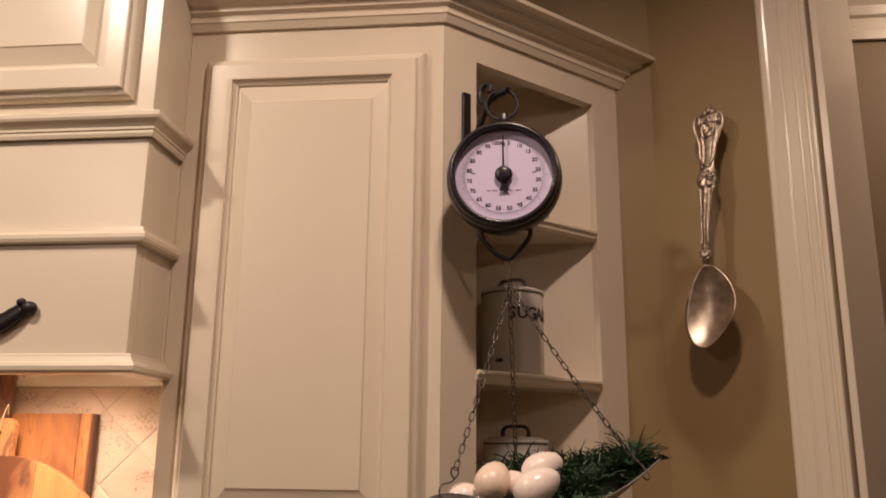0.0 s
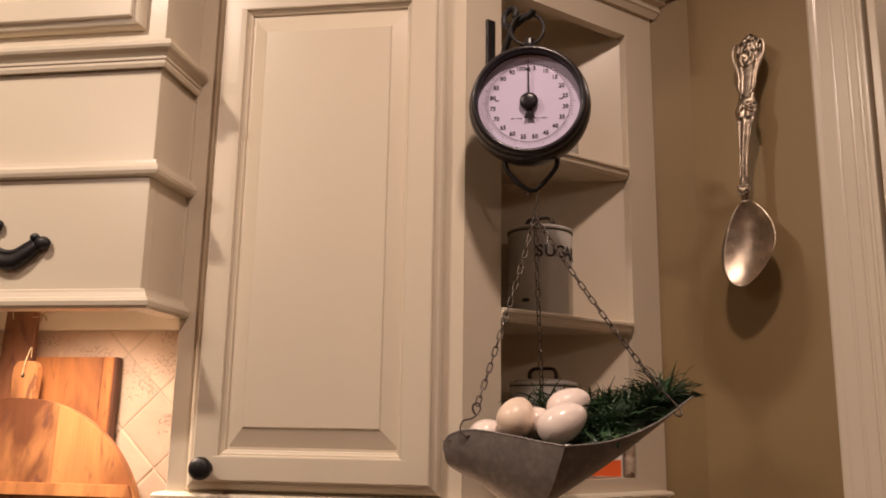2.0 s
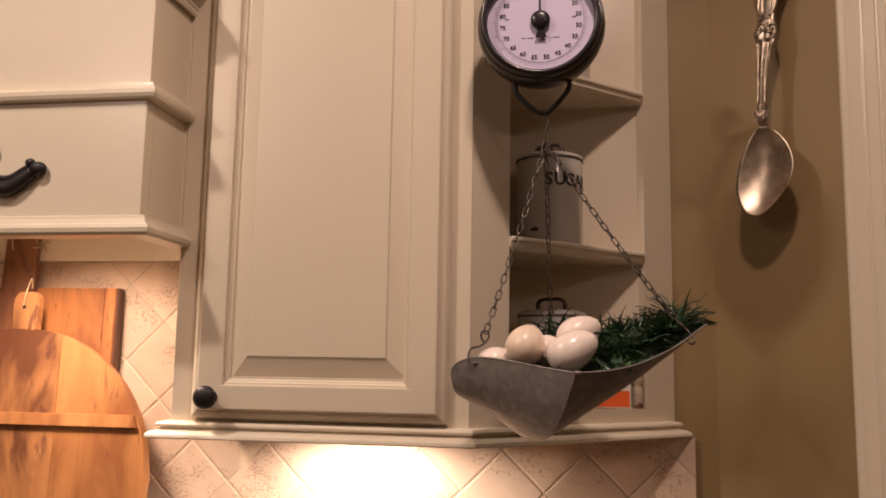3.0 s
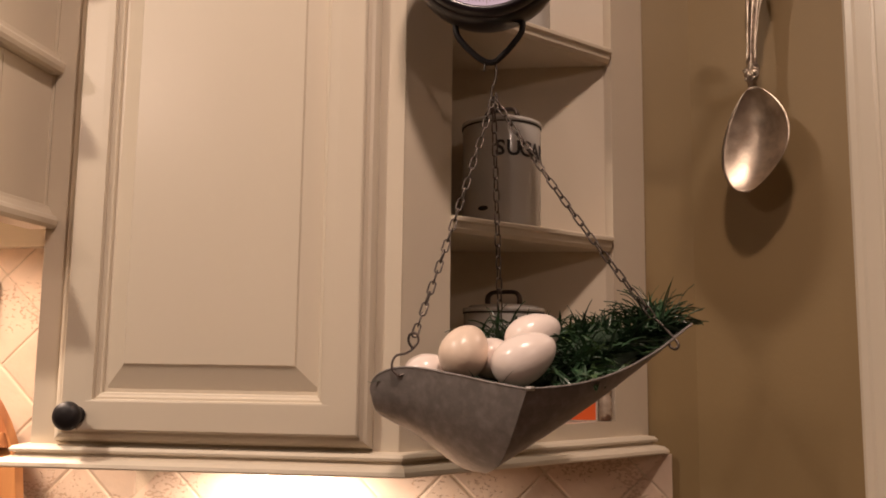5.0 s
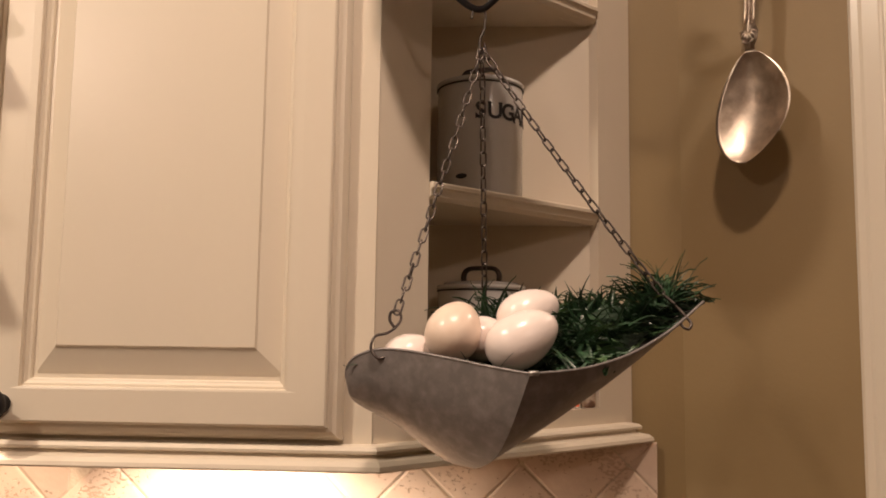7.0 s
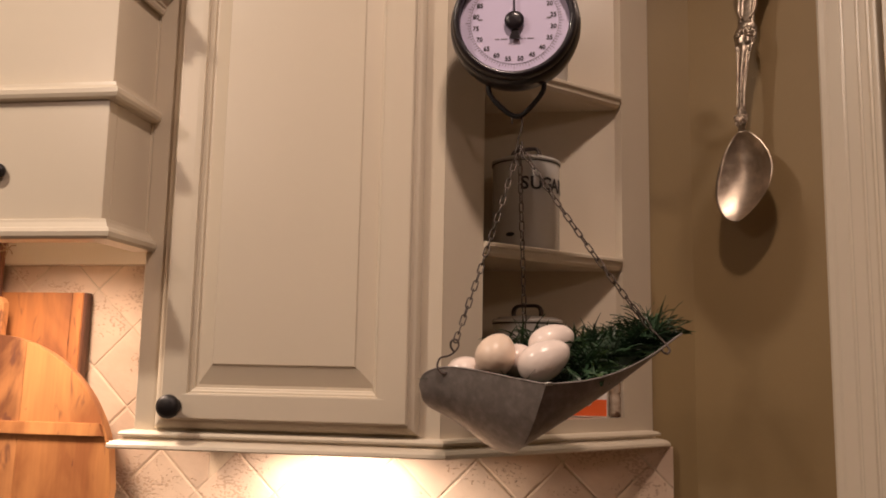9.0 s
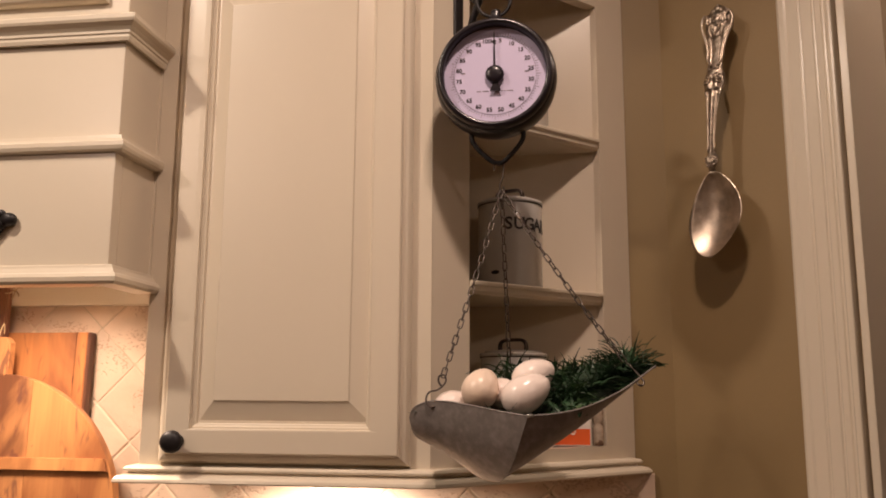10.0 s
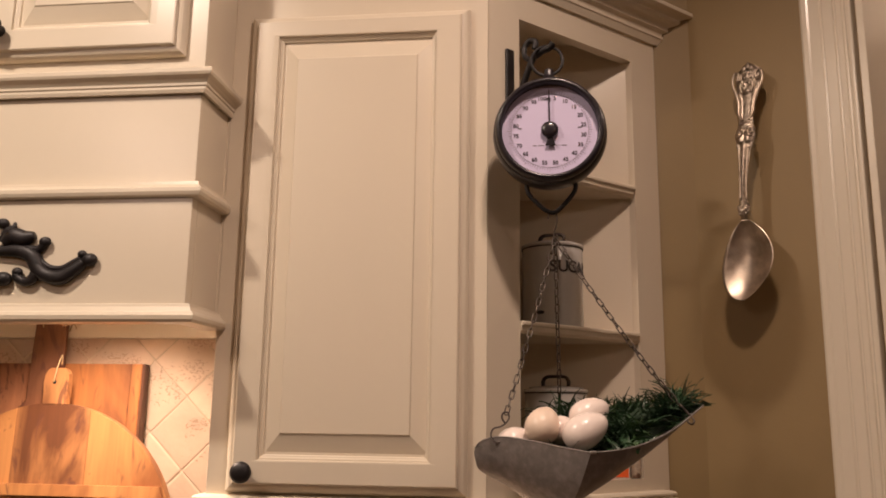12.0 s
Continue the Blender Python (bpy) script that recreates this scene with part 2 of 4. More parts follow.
structure("countertop", box((-3.1, 1.0, 0.88), (0.15, BACK - 0.002, 0.92), 0.004), STONE_TOP, "mottled stone countertop below the wall cabinets", "countertop")

for x, y in ((-1.10, 0.42), (0.03, 0.635), (-1.9, -1.2), (1.3, -0.9), (1.14, 1.57)):
    lamp = tagged(thing("ceiling_light", "round recessed ceiling light with a white rim", "ceiling light", pose(x, y, CEIL)), group="ceiling lights")
    part("rim", lathe([(0.046, -0.001), (0.05, -0.008), (0.075, -0.006), (0.078, -0.001)], 32), LAMP_RIM, lamp, smooth=True)
    part("bulb", lathe([(0.0, -0.003), (0.045, -0.003), (0.045, -0.001), (0, -0.001)], 24), glowing("bulb_glow", WARM, 30), lamp, "lit warm white bulb")

# ---- wall cabinet with the angled open end ----
cabinet = thing("wall_cabinet", "cream painted wall cabinet with raised-panel door and angled open shelves", "cabinet", pose(0, 0, 0))
TOP, BOT = 2.262, 1.372
part("side", box((LEFT, FRONT + 0.002, BOT), (LEFT + 0.018, BACK - 0.003, TOP)), PAINT, cabinet)
part("divider", box((CORNER - 0.005, FRONT + 0.022, BOT), (CORNER + 0.012, BACK - 0.003, TOP)), PAINT, cabinet)
part("face_frame", box((LEFT, FRONT, BOT), (CORNER - 0.0005, FRONT + 0.02, TOP), 0.0012), PAINT, cabinet)
DIAG = Vector((math.cos(DANG), math.sin(DANG)))
DOUT = Vector((DIAG.y, -DIAG.x))


def on_diag(s, n=0.0):
    """A place on the angled face: s along it from the corner, n out of it."""
    return Vector((CORNER, FRONT)) + DIAG * s + DOUT * n


DLEN = (END - CORNER) / DIAG.x
N0, N1 = 0.069, 0.359
NB, NT = 1.417, 2.203
NICHE = 1.594           # face of the panel behind the shelves
part("stile", prism([on_diag(0.0), on_diag(N0), on_diag(N0, -0.02), on_diag(0.02, -0.02)], BOT, TOP), PAINT, cabinet)
part("stile", prism([on_diag(N1), on_diag(DLEN - 0.003), on_diag(DLEN - 0.022, -0.02), on_diag(N1, -0.02)], BOT, TOP), PAINT, cabinet)
part("rail", prism([on_diag(N0), on_diag(N1), on_diag(N1, -0.02), on_diag(N0, -0.02)], NT, TOP), PAINT, cabinet)
part("rail", prism([on_diag(N0), on_diag(N1), on_diag(N1, -0.02), on_diag(N0, -0.02)], BOT, NB), PAINT, cabinet)


def niche_board(z0, z1):
    a, b = on_diag(0.03, -0.021), on_diag(0.3512, -0.021)
    return prism([(CORNER + 0.0125, a.y + 0.01), (a.x + 0.005, a.y), (b.x, b.y), (CORNER + 0.0125, NICHE - 0.0005)], z0, z1)


part("back_panel", box((CORNER + 0.013, NICHE, BOT + 0.02), (0.0735, BACK - 0.003, TOP - 0.016)), PAINT, cabinet)
part("niche_bottom", niche_board(NB - 0.016, NB - 0.001), PAINT, cabinet)
part("cabinet_top", prism([(LEFT, FRONT + 0.021), (CORNER, FRONT + 0.021), (END - 0.05, BACK - 0.02), (END - 0.05, BACK - 0.003), (LEFT, BACK - 0.003)], TOP - 0.015, TOP - 0.001), PAINT, cabinet)
part("cabinet_bottom", prism([(LEFT + 0.019, FRONT + 0.021), (CORNER, FRONT + 0.021), (END - 0.05, BACK - 0.02), (END - 0.05, BACK - 0.013), (LEFT + 0.019, BACK - 0.013)], BOT, BOT + 0.015), PAINT, cabinet)
for z in (1.949, 1.674):
    part("shelf", niche_board(z - 0.02, z), PAINT, cabinet)
    nose = [(-0.02, z), (0.004, z), (0.006, z - 0.002), (0.006, z - 0.006), (0.002, z - 0.008), (0.001, z - 0.015), (-0.003, z - 0.02), (-0.02, z - 0.02)]
    part("shelf_nosing", moulding([on_diag(N0 + 0.001), on_diag(N1 - 0.004)], nose), PAINT, cabinet)

# crown and lower moulding
CROWN = [(0, 2.254), (0.006, 2.254), (0.012, 2.266), (0.014, 2.267), (0.014, 2.273), (0.012, 2.2735), (0.013, 2.279), (0.019, 2.2825), (0.021, 2.283), (0.021, 2.2875), (0.0195, 2.288)]
CROWN += [(0.022, 2.292), (0.030, 2.295), (0.036, 2.2985), (0.038, 2.303), (0.037, 2.306), (0.045, 2.309), (0.056, 2.310), (0.058, 2.3105), (0.058, 2.3175), (0.057, 2.319), (0, 2.319)]
part("crown", moulding([(LEFT, FRONT), (CORNER, FRONT), (END, BACK)], CROWN, ("x", LEFT + 0.001), ("y", BACK - 0.002)), PAINT_WIDE, cabinet)
FOOT = [(0, 1.396), (0.005, 1.396), (0.013, 1.3945), (0.016, 1.391), (0.0155, 1.388), (0.010, 1.3865), (0.0105, 1.384), (0.022, 1.381), (0.026, 1.377), (0.027, 1.373), (0.025, 1.371), (0, 1.371)]
part("lower_moulding", moulding([(LEFT, BACK), (LEFT, FRONT), (CORNER, FRONT), (END, BACK)], FOOT, ("y", BACK - 0.013), ("y", BACK - 0.013)), PAINT_WIDE, cabinet)

STEPS = [(0, 0.0), (0, 0.006), (0.002, 0.010), (0.005, 0.0135), (0.009, 0.0155), (0.0125, 0.016), (0.0135, 0.017), (0.014, 0.0215), (0.016, 0.023)]
STEPS += [(0.044, 0.023), (0.046, 0.0225), (0.0468, 0.018), (0.0492, 0.0178), (0.0515, 0.015), (0.0535, 0.0142), (0.0545, 0.0105), (0.0585, 0.0105), (0.061, 0.0115), (0.086, 0.0195), (0.088, 0.0215)]
door = part("door", panel_door(0.379, 0.796, STEPS), PAINT, cabinet)
door.location = (-0.587, FRONT - 0.001, 1.400)


def knob_mesh(r):
    return lathe([(0, 0), (r * 0.55, 0), (r * 0.6, 0.002), (r * 0.42, 0.005), (r * 0.4, 0.012), (r * 0.8, 0.016), (r, 0.021), (r * 0.95, 0.027), (r * 0.6, 0.031), (0, 0.032)], 28)


IRON = material("black_iron", (0.018, 0.015, 0.016), 0.48, 0.35, vary=0.35, scale=40, bump=0.25, bump_scale=120)
knob = part("knob", knob_mesh(0.0165), IRON, door, "round black iron knob", True)
knob.matrix_basis = pose(0.037, -0.023, 0.032, 90, 0, 0)

# ---- range hood ----
HL, HR, HF = -1.578, -0.622, 1.220
hood = thing("range_hood", "cream painted wooden range hood with stepped bands and mouldings", "range hood", pose(0, 0, 0))


def round_hood(profile, out=0.0):
    return moulding([(HL - out, FRONT - 0.001), (HL - out, HF - out), (HR + out, HF - out), (HR + out, FRONT - 0.001)], profile, ("y", FRONT - 0.001), ("y", FRONT - 0.001))


part("upper_body", box((HL, HF, 2.052), (HR, BACK - 0.003, 2.742), 0.0012), PAINT, hood)
part("band", box((HL + 0.004, HF + 0.004, 1.862), (HR - 0.004, BACK - 0.003, 2.0515), 0.0012), PAINT_WIDE, hood)
lower = bmesh.new()
box_into(lower, (HL - 0.000, HF - 0.001, 1.664), (HR - 0.004, HF + 0.02, 1.846), 0.0012)
box_into(lower, (HL - 0.000, HF + 0.0205, 1.664), (HL + 0.02, BACK - 0.04, 1.846))
box_into(lower, (HR - 0.024, HF + 0.0205, 1.664), (HR - 0.004, FRONT + 0.0, 1.846))
part("lower_box", lower, PAINT_WIDE, hood)
part("lower_ceiling", box((HL + 0.002, HF + 0.021, 1.847), (HR - 0.006, BACK - 0.04, 1.8615)), PAINT, hood)
part("ledge_moulding", round_hood([(0, 2.017), (0.004, 2.017), (0.006, 2.022), (0.006, 2.026), (0.008, 2.028), (0.008, 2.032), (0.012, 2.037), (0.018, 2.042), (0.020, 2.046), (0.020, 2.052), (0.018, 2.054), (0, 2.054)]), PAINT_WIDE, hood)
part("band_moulding", round_hood([(-0.02, 1.8465), (0.006, 1.8465), (0.010, 1.849), (0.012, 1.854), (0.012, 1.860), (0.008, 1.863), (0.006, 1.866), (0.005, 1.871), (-0.003, 1.873)]), PAINT_WIDE, hood)
part("foot_moulding", round_hood([(-0.02, 1.652), (0.012, 1.652), (0.016, 1.656), (0.017, 1.662), (0.014, 1.667), (0.010, 1.669), (0.006, 1.676), (0.005, 1.680), (-0.0008, 1.682)]), PAINT_WIDE, hood)
part("rear_apron", box((HL + 0.03, BACK - 0.036, 1.664), (LEFT - 0.003, BACK - 0.0135, 1.86), 0.001), PAINT, hood)
hood_door = part("door", panel_door(0.345, 0.60, STEPS), PAINT_WIDE, hood)
hood_door.location = (-0.999, HF - 0.001, 2.078)
hk = part("knob", knob_mesh(0.0165), IRON, hood_door, "round black iron knob", True)
hk.matrix_basis = pose(0.034, -0.023, 0.047, 90, 0, 0)
hood_door_2 = part("door", panel_door(0.345, 0.60, STEPS), PAINT_WIDE, hood)
hood_door_2.location = (-1.352, HF - 0.001, 2.081)
tagged(part("filler", box((LEFT - 0.03, FRONT, 1.662), (LEFT - 0.0005, FRONT + 0.018, TOP), 0.0008), PAINT, cabinet))


# ---- letters ----
def letters(items, mat, name, parent, label=""):
    """Joins letters into one mesh. items: (text, size, matrix); letters lie in the matrix's x, y plane, centred."""
    bm = bmesh.new()
    for text, size, m in items:
        cu = bpy.data.curves.new("letter", "FONT")
        cu.body, cu.size, cu.align_x, cu.align_y, cu.extrude, cu.resolution_u = text, size, "CENTER", "CENTER", 0.0002, 3
        cu.offset = size * (0.012 if size < 0.01 else 0.022)
        tmp = bpy.data.objects.new("letter", cu)
        scene.collection.objects.link(tmp)
        bpy.context.view_layer.update()
        me = bpy.data.meshes.new_from_object(tmp.evaluated_get(bpy.context.evaluated_depsgraph_get()))
        me.transform(m)
        bm.from_mesh(me)
        bpy.data.objects.remove(tmp)
        bpy.data.meshes.remove(me)
        bpy.data.curves.remove(cu)
    return part(name, bm, mat, parent, label)


# ---- hanging scale ----
BLACK = material("black_enamel", (0.012, 0.009, 0.013), 0.30, 0.0, vary=0.3, scale=20, bump=0.05, bump_scale=60, coat=0.1)
STEEL = material("worn_steel", (0.105, 0.085, 0.075), 0.42, 0.9, vary=0.35, scale=60, bump=0.15, bump_scale=200)
ZINC = material("galvanised_zinc", (0.258, 0.231, 0.217), 0.46, 0.35, vary=0.20, scale=125, bump=0.12, bump_scale=90, second=(0.205, 0.183, 0.172), mix=(0.42, 0.62))
FACE = material("dial_card", (0.60, 0.535, 0.74), 0.55, vary=0.012, scale=6, bump=0.02)
INK = material("black_ink", (0.02, 0.018, 0.02), 0.6, vary=0.1)
GREY_INK = material("grey_ink", (0.16, 0.14, 0.17), 0.6, vary=0.1)

DX, DY, DZ = -0.078, 1.262, 1.954
scale_thing = thing("hanging_scale", "black hanging dial scale with chains and a galvanised scoop pan", "scale", pose(DX, DY, DZ))
TURN_FRONT = pose(0, 0, 0, 90, 0, 0)      # lathe axis z becomes -y


def dial_part(name, bm, mat, label="", smooth=True, dy=0.0, parent=None):
    bmesh.ops.transform(bm, matrix=pose(0, dy, 0) @ TURN_FRONT, verts=bm.verts[:])
    return part(name, bm, mat, parent or scale_thing, label, smooth)


dial_part("case", lathe([(0, -0.054), (0.045, -0.054), (0.068, -0.051), (0.081, -0.043), (0.087, -0.031), (0.0885, -0.018), (0.087, -0.004), (0.083, 0.004), (0.074, 0.0065), (0.074, -0.004), (0, -0.004)], 64), BLACK, "glossy black round case")
dial_part("bezel", lathe([(0.0735, 0.004), (0.0735, 0.013), (0.0755, 0.0155), (0.079, 0.0155), (0.082, 0.013), (0.0835, 0.007), (0.0835, 0.004)], 64), BLACK, "black rim round the dial")
dial_part("dial_face", lathe([(0, 0.0), (0.0733, 0.0), (0.0733, -0.003), (0, -0.003)], 64), FACE, "pinkish white dial card", False)
ring_lines = bmesh.new()
for k in range(100):
    a = radians(3.6 * k)
    r0, r1 = 0.0595, 0.0635 if k % 5 else 0.066
    box_into(ring_lines, (-0.00022, r0, 0.0002), (0.00022, r1, 0.0005), m=Matrix.Rotation(-a, 4, "Z"))
for k in range(72):
    box_into(ring_lines, (-0.0027, 0.0588, 0.0002), (0.0027, 0.0592, 0.0005), m=Matrix.Rotation(radians(5 * k), 4, "Z"))
tagged(dial_part("tick_ring", ring_lines, GREY_INK, "ring of fine grey tick marks", False), kind="stuff")
items = []
for n in range(5, 105, 5):
    a = radians(18 * (n / 5) - 9)
    items.append(("100kg" if n == 100 else str(n), 0.0086, pose(0, -0.0006, 0) @ TURN_FRONT @ pose(0.0525 * math.sin(a), 0.0525 * math.cos(a), 0, 0, 0, -math.degrees(a) * 0.0)))
for item in items:
    letters([item], INK, "numeral", scale_thing, "small black number on the dial")
for a, b in ((-0.026, -0.020), (-0.018, -0.009), (0.009, 0.011), (0.013, 0.015), (0.017, 0.026)):
    dial_part("print_line", box((a, -0.0245, 0.0002), (b, -0.0234, 0.0005)), GREY_INK, "", False)
for s in (-1, 1):
    dial_part("print_mark", box((s * 0.046 - 0.003, 0.0005, 0.0002), (s * 0.046 + 0.003, 0.0022, 0.0005), m=Matrix.Rotation(0.06 * s, 4, "Z")), GREY_INK, "", False)
needle = bmesh.new()
pts = [(-0.0015, 0.0), (-0.0009, 0.060), (0.0, 0.067), (0.0009, 0.060), (0.0015, 0.0)]
f = needle.faces.new([needle.verts.new((x - z * 0.012, z, 0.004)) for x, z in pts])
tail = [(-0.004, -0.004), (0.004, -0.004), (0.0045, -0.016), (0.008, -0.0255), (-0.008, -0.0255), (-0.0045, -0.016)]
g = needle.faces.new([needle.verts.new((x + 0.001, z, 0.004)) for x, z in tail])
r = bmesh.ops.extrude_face_region(needle, geom=[f, g])
bmesh.ops.translate(needle, vec=(0, 0, 0.0012), verts=[v for v in r["geom"] if isinstance(v, bmesh.types.BMVert)])
dial_part("needle", needle, BLACK, "black pointer", False)
dial_part("hub", lathe([(0, 0.0005), (0.009, 0.0005), (0.0132, 0.003), (0.0132, 0.006), (0.0112, 0.0085), (0.006, 0.0096), (0, 0.0099)], 32), BLACK, "round black pointer hub")
MID = 0.024
part("neck", lathe([(0.034, 0.078), (0.026, 0.086), (0.016, 0.091), (0.0095, 0.097), (0.0075, 0.103), (0.0075, 0.108), (0.0055, 0.111), (0, 0.111)], 24, pose(0, MID, 0) @ Matrix.Diagonal((1, 0.75, 1, 1))), BLACK, scale_thing, smooth=True)
part("hanging_ring", tube([(-0.003 + 0.0248 * math.cos(a), MID, 0.1250 + 0.0248 * math.sin(a)) for a in [2 * math.pi * k / 36 for k in range(36)]], 0.0026, 8, True), IRON, scale_thing, "round black ring", True)
yoke = smooth_line([(-0.034, MID, -0.070), (-0.036, MID, -0.084), (-0.031, MID, -0.097), (-0.012, MID, -0.117), (0.004, MID, -0.1245), (0.017, MID, -0.116), (0.034, MID, -0.096), (0.039, MID, -0.084), (0.037, MID, -0.070)], 5)
part("yoke", tube(yoke, 0.0036, 8), IRON, scale_thing, "bent black wire yoke", True)
JOIN = Vector((-0.0715, 1.289, 1.790))
shift = Vector((DX, DY, DZ))
hook = smooth_line([p - shift for p in (Vector((-0.082, 1.286, 1.820)), Vector((-0.080, 1.286, 1.829)), Vector((-0.074, 1.287, 1.8325)), Vector((-0.069, 1.288, 1.828)), Vector((-0.069, 1.288, 1.812)), Vector((-0.0735, 1.289, 1.798)), Vector((-0.0725, 1.289, 1.786)), Vector((-0.068, 1.290, 1.788)), Vector((-0.069, 1.290, 1.796)))], 6)
part("hook", tube(hook, 0.0013, 6), STEEL, scale_thing, "bent wire hook", True)

# chains of long links, every other link turned
LINK, PITCH = 0.0158, 0.0124
link_bm = bmesh.new()
oval = []
for k in range(20):
    a = 2 * math.pi * k / 20
    oval.append(Vector((0.0031 * math.cos(a), 0, (LINK / 2 - 0.0038) * (1 if math.sin(a) > 0 else -1) + 0.0031 * math.sin(a))))
tube_into(link_bm, oval, 0.00095, 6, True)
link_me = bpy.data.meshes.new("link")
link_bm.to_mesh(link_me)
link_bm.free()
for p in link_me.polygons:
    p.use_smooth = True
link_me.materials.append(STEEL)
PIN_L, PIN_R, PIN_B = Vector((-0.1425, 1.198, 1.524)), Vector((0.090, 1.229, 1.545)), Vector((-0.066, 1.372, 1.520))
for pin, lab in ((PIN_L, 1), (PIN_R, 2), (PIN_B, 3)):
    chain = new("chain")
    chain.parent = scale_thing
    chain.empty_display_size = 0.02
    chain["label"] = "thin steel chain of long links"
    way = pin - JOIN
    count = max(2, round((way.length - LINK * 0.4) / PITCH))
    rot = way.to_track_quat("Z", "X")
    for k in range(count):
        ob = new("link", link_me)
        ob.parent = chain
        t = (k + 0.5) / count
        sag = -0.006 * 4 * t * (1 - t) * (0.0 if lab == 3 else 1.0)
        turn = Euler((0, 0, radians(50 + 90 * (k % 2) + 9 * math.sin(k * 1.7)))).to_quaternion()
        ob.matrix_basis = Matrix.LocRotScale(JOIN + way * t + Vector((0, 0, sag)) - shift, rot @ turn, None)


# the scoop pan: a folded sheet with a keel, its end closed and its lip drawn out
def lerp(a, b, t):
    return a + (b - a) * t


RIM_F = [(-0.183, 1.214, 1.456), (-0.186, 1.206, 1.472), (-0.179, 1.200, 1.485), (-0.160, 1.193, 1.4925), (-0.137, 1.185, 1.493), (-0.100, 1.166, 1.488), (-0.066, 1.148, 1.482), (-0.032, 1.131, 1.477)]
RIM_R = [(-0.032, 1.131, 1.477), (0.010, 1.148, 1.481), (0.050, 1.172, 1.492), (0.090, 1.204, 1.512), (0.120, 1.232, 1.533), (0.130, 1.246, 1.5395)]
KEEL_F = [(-0.183, 1.216, 1.453), (-0.179, 1.219, 1.447), (-0.165, 1.222, 1.439), (-0.146, 1.222, 1.430), (-0.130, 1.222, 1.419), (-0.110, 1.222, 1.405), (-0.094, 1.222, 1.396), (-0.074, 1.222, 1.392)]
KEEL_R = [(-0.074, 1.222, 1.392), (-0.030, 1.226, 1.425), (0.020, 1.232, 1.462), (0.072, 1.238, 1.502), (0.112, 1.244, 1.530), (0.130, 1.246, 1.5375)]
BACK_F = [(-0.183, 1.218, 1.456), (-0.182, 1.228, 1.472), (-0.172, 1.248, 1.485), (-0.156, 1.275, 1.492), (-0.140, 1.300, 1.496), (-0.115, 1.335, 1.498), (-0.080, 1.372, 1.500), (-0.040, 1.395, 1.500)]
BACK_R = [(-0.040, 1.395, 1.500), (0.005, 1.398, 1.512), (0.055, 1.370, 1.522), (0.095, 1.322, 1.530), (0.122, 1.272, 1.537), (0.130, 1.247, 1.5395)]


def pan_sheet(bm, rim, keel, bulge, per=4, rows=8):
    R = smooth_line(rim, per)
    K = smooth_line(keel, per)
    grid = []
    for a, b in zip(R, K):
        col = []
        for j in range(rows + 1):
            t = j / rows
            p = lerp(a, b, t)
            side = Vector((0, bulge, 0)) * math.sin(math.pi * t) * (a - b).length / 0.09
            p = p + side + Vector((0, 0, -0.012 * math.sin(math.pi * t) * (a - b).length / 0.09))
            col.append(bm.verts.new(p - shift))
        grid.append(col)
    for c, d in zip(grid, grid[1:]):
        for j in range(rows):
            bm.faces.new((c[j], c[j + 1], d[j + 1], d[j]))


pan_bm = bmesh.new()
pan_sheet(pan_bm, RIM_F, KEEL_F, -0.012)
pan_sheet(pan_bm, RIM_R, KEEL_R, -0.010)
pan_sheet(pan_bm, BACK_F, KEEL_F, 0.012)
pan_sheet(pan_bm, BACK_R, KEEL_R, 0.012)
bmesh.ops.remove_doubles(pan_bm, verts=pan_bm.verts[:], dist=0.0008)
pan = part("scoop_pan", pan_bm, ZINC, scale_thing, "dull grey galvanised scoop pan", True)
sol = pan.modifiers.new("sheet", "SOLIDIFY")
sol.thickness, sol.offset = 0.0014, 0
es = pan.modifiers.new("edges", "EDGE_SPLIT")
es.split_angle = radians(38)
rim_line = [p - shift for p in smooth_line(RIM_F, 4)[:-1] + smooth_line(RIM_R, 4)]
part("rim_wire", tube(rim_line, 0.0013, 6), ZINC, pan, "rolled rim edge", True)
seam = [p - shift + Vector((0, -0.0005, 0)) for p in (Vector((-0.033, 1.1305, 1.4775)), Vector((-0.030, 1.1300, 1.4775)), Vector((-0.026, 1.1325, 1.4775)))]
part("solder", tube(seam, 0.0022, 6), material("solder", (0.55, 0.53, 0.51), 0.35, 0.9, vary=0.1), pan, "bright solder at the rim corner", True)
s_hook = smooth_line([p - shift for p in (Vector((-0.150, 1.191, 1.487)), Vector((-0.157, 1.189, 1.486)), Vector((-0.163, 1.191, 1.494)), Vector((-0.160, 1.194, 1.504)), Vector((-0.150, 1.196, 1.507)), Vector((-0.143, 1.197, 1.512)), Vector((-0.1385, 1.198, 1.519)), Vector((-0.1405, 1.198, 1.526)), Vector((-0.147, 1.198, 1.525)), Vector((-0.148, 1.198, 1.518)), Vector((-0.144, 1.197, 1.512)))], 6)
part("pan_hook", tube(s_hook, 0.0013, 6), STEEL, pan, "bent wire hook", True)
r_hook = smooth_line([p - shift for p in (Vector((0.090, 1.229, 1.545)), Vector((0.098, 1.225, 1.537)), Vector((0.107, 1.221, 1.526)), Vector((0.112, 1.218, 1.519)), Vector((0.109, 1.215, 1.514)), Vector((0.104, 1.215, 1.516)), Vector((0.103, 1.220, 1.521)))], 6)
part("pan_hook", tube(r_hook, 0.0014, 6), STEEL, pan, "bent wire hook", True)
b_hook = smooth_line([p - shift for p in (Vector((-0.066, 1.372, 1.520)), Vector((-0.066, 1.382, 1.512)), Vector((-0.066, 1.386, 1.498)), Vector((-0.066, 1.380, 1.492)), Vector((-0.066, 1.374, 1.496)))], 5)
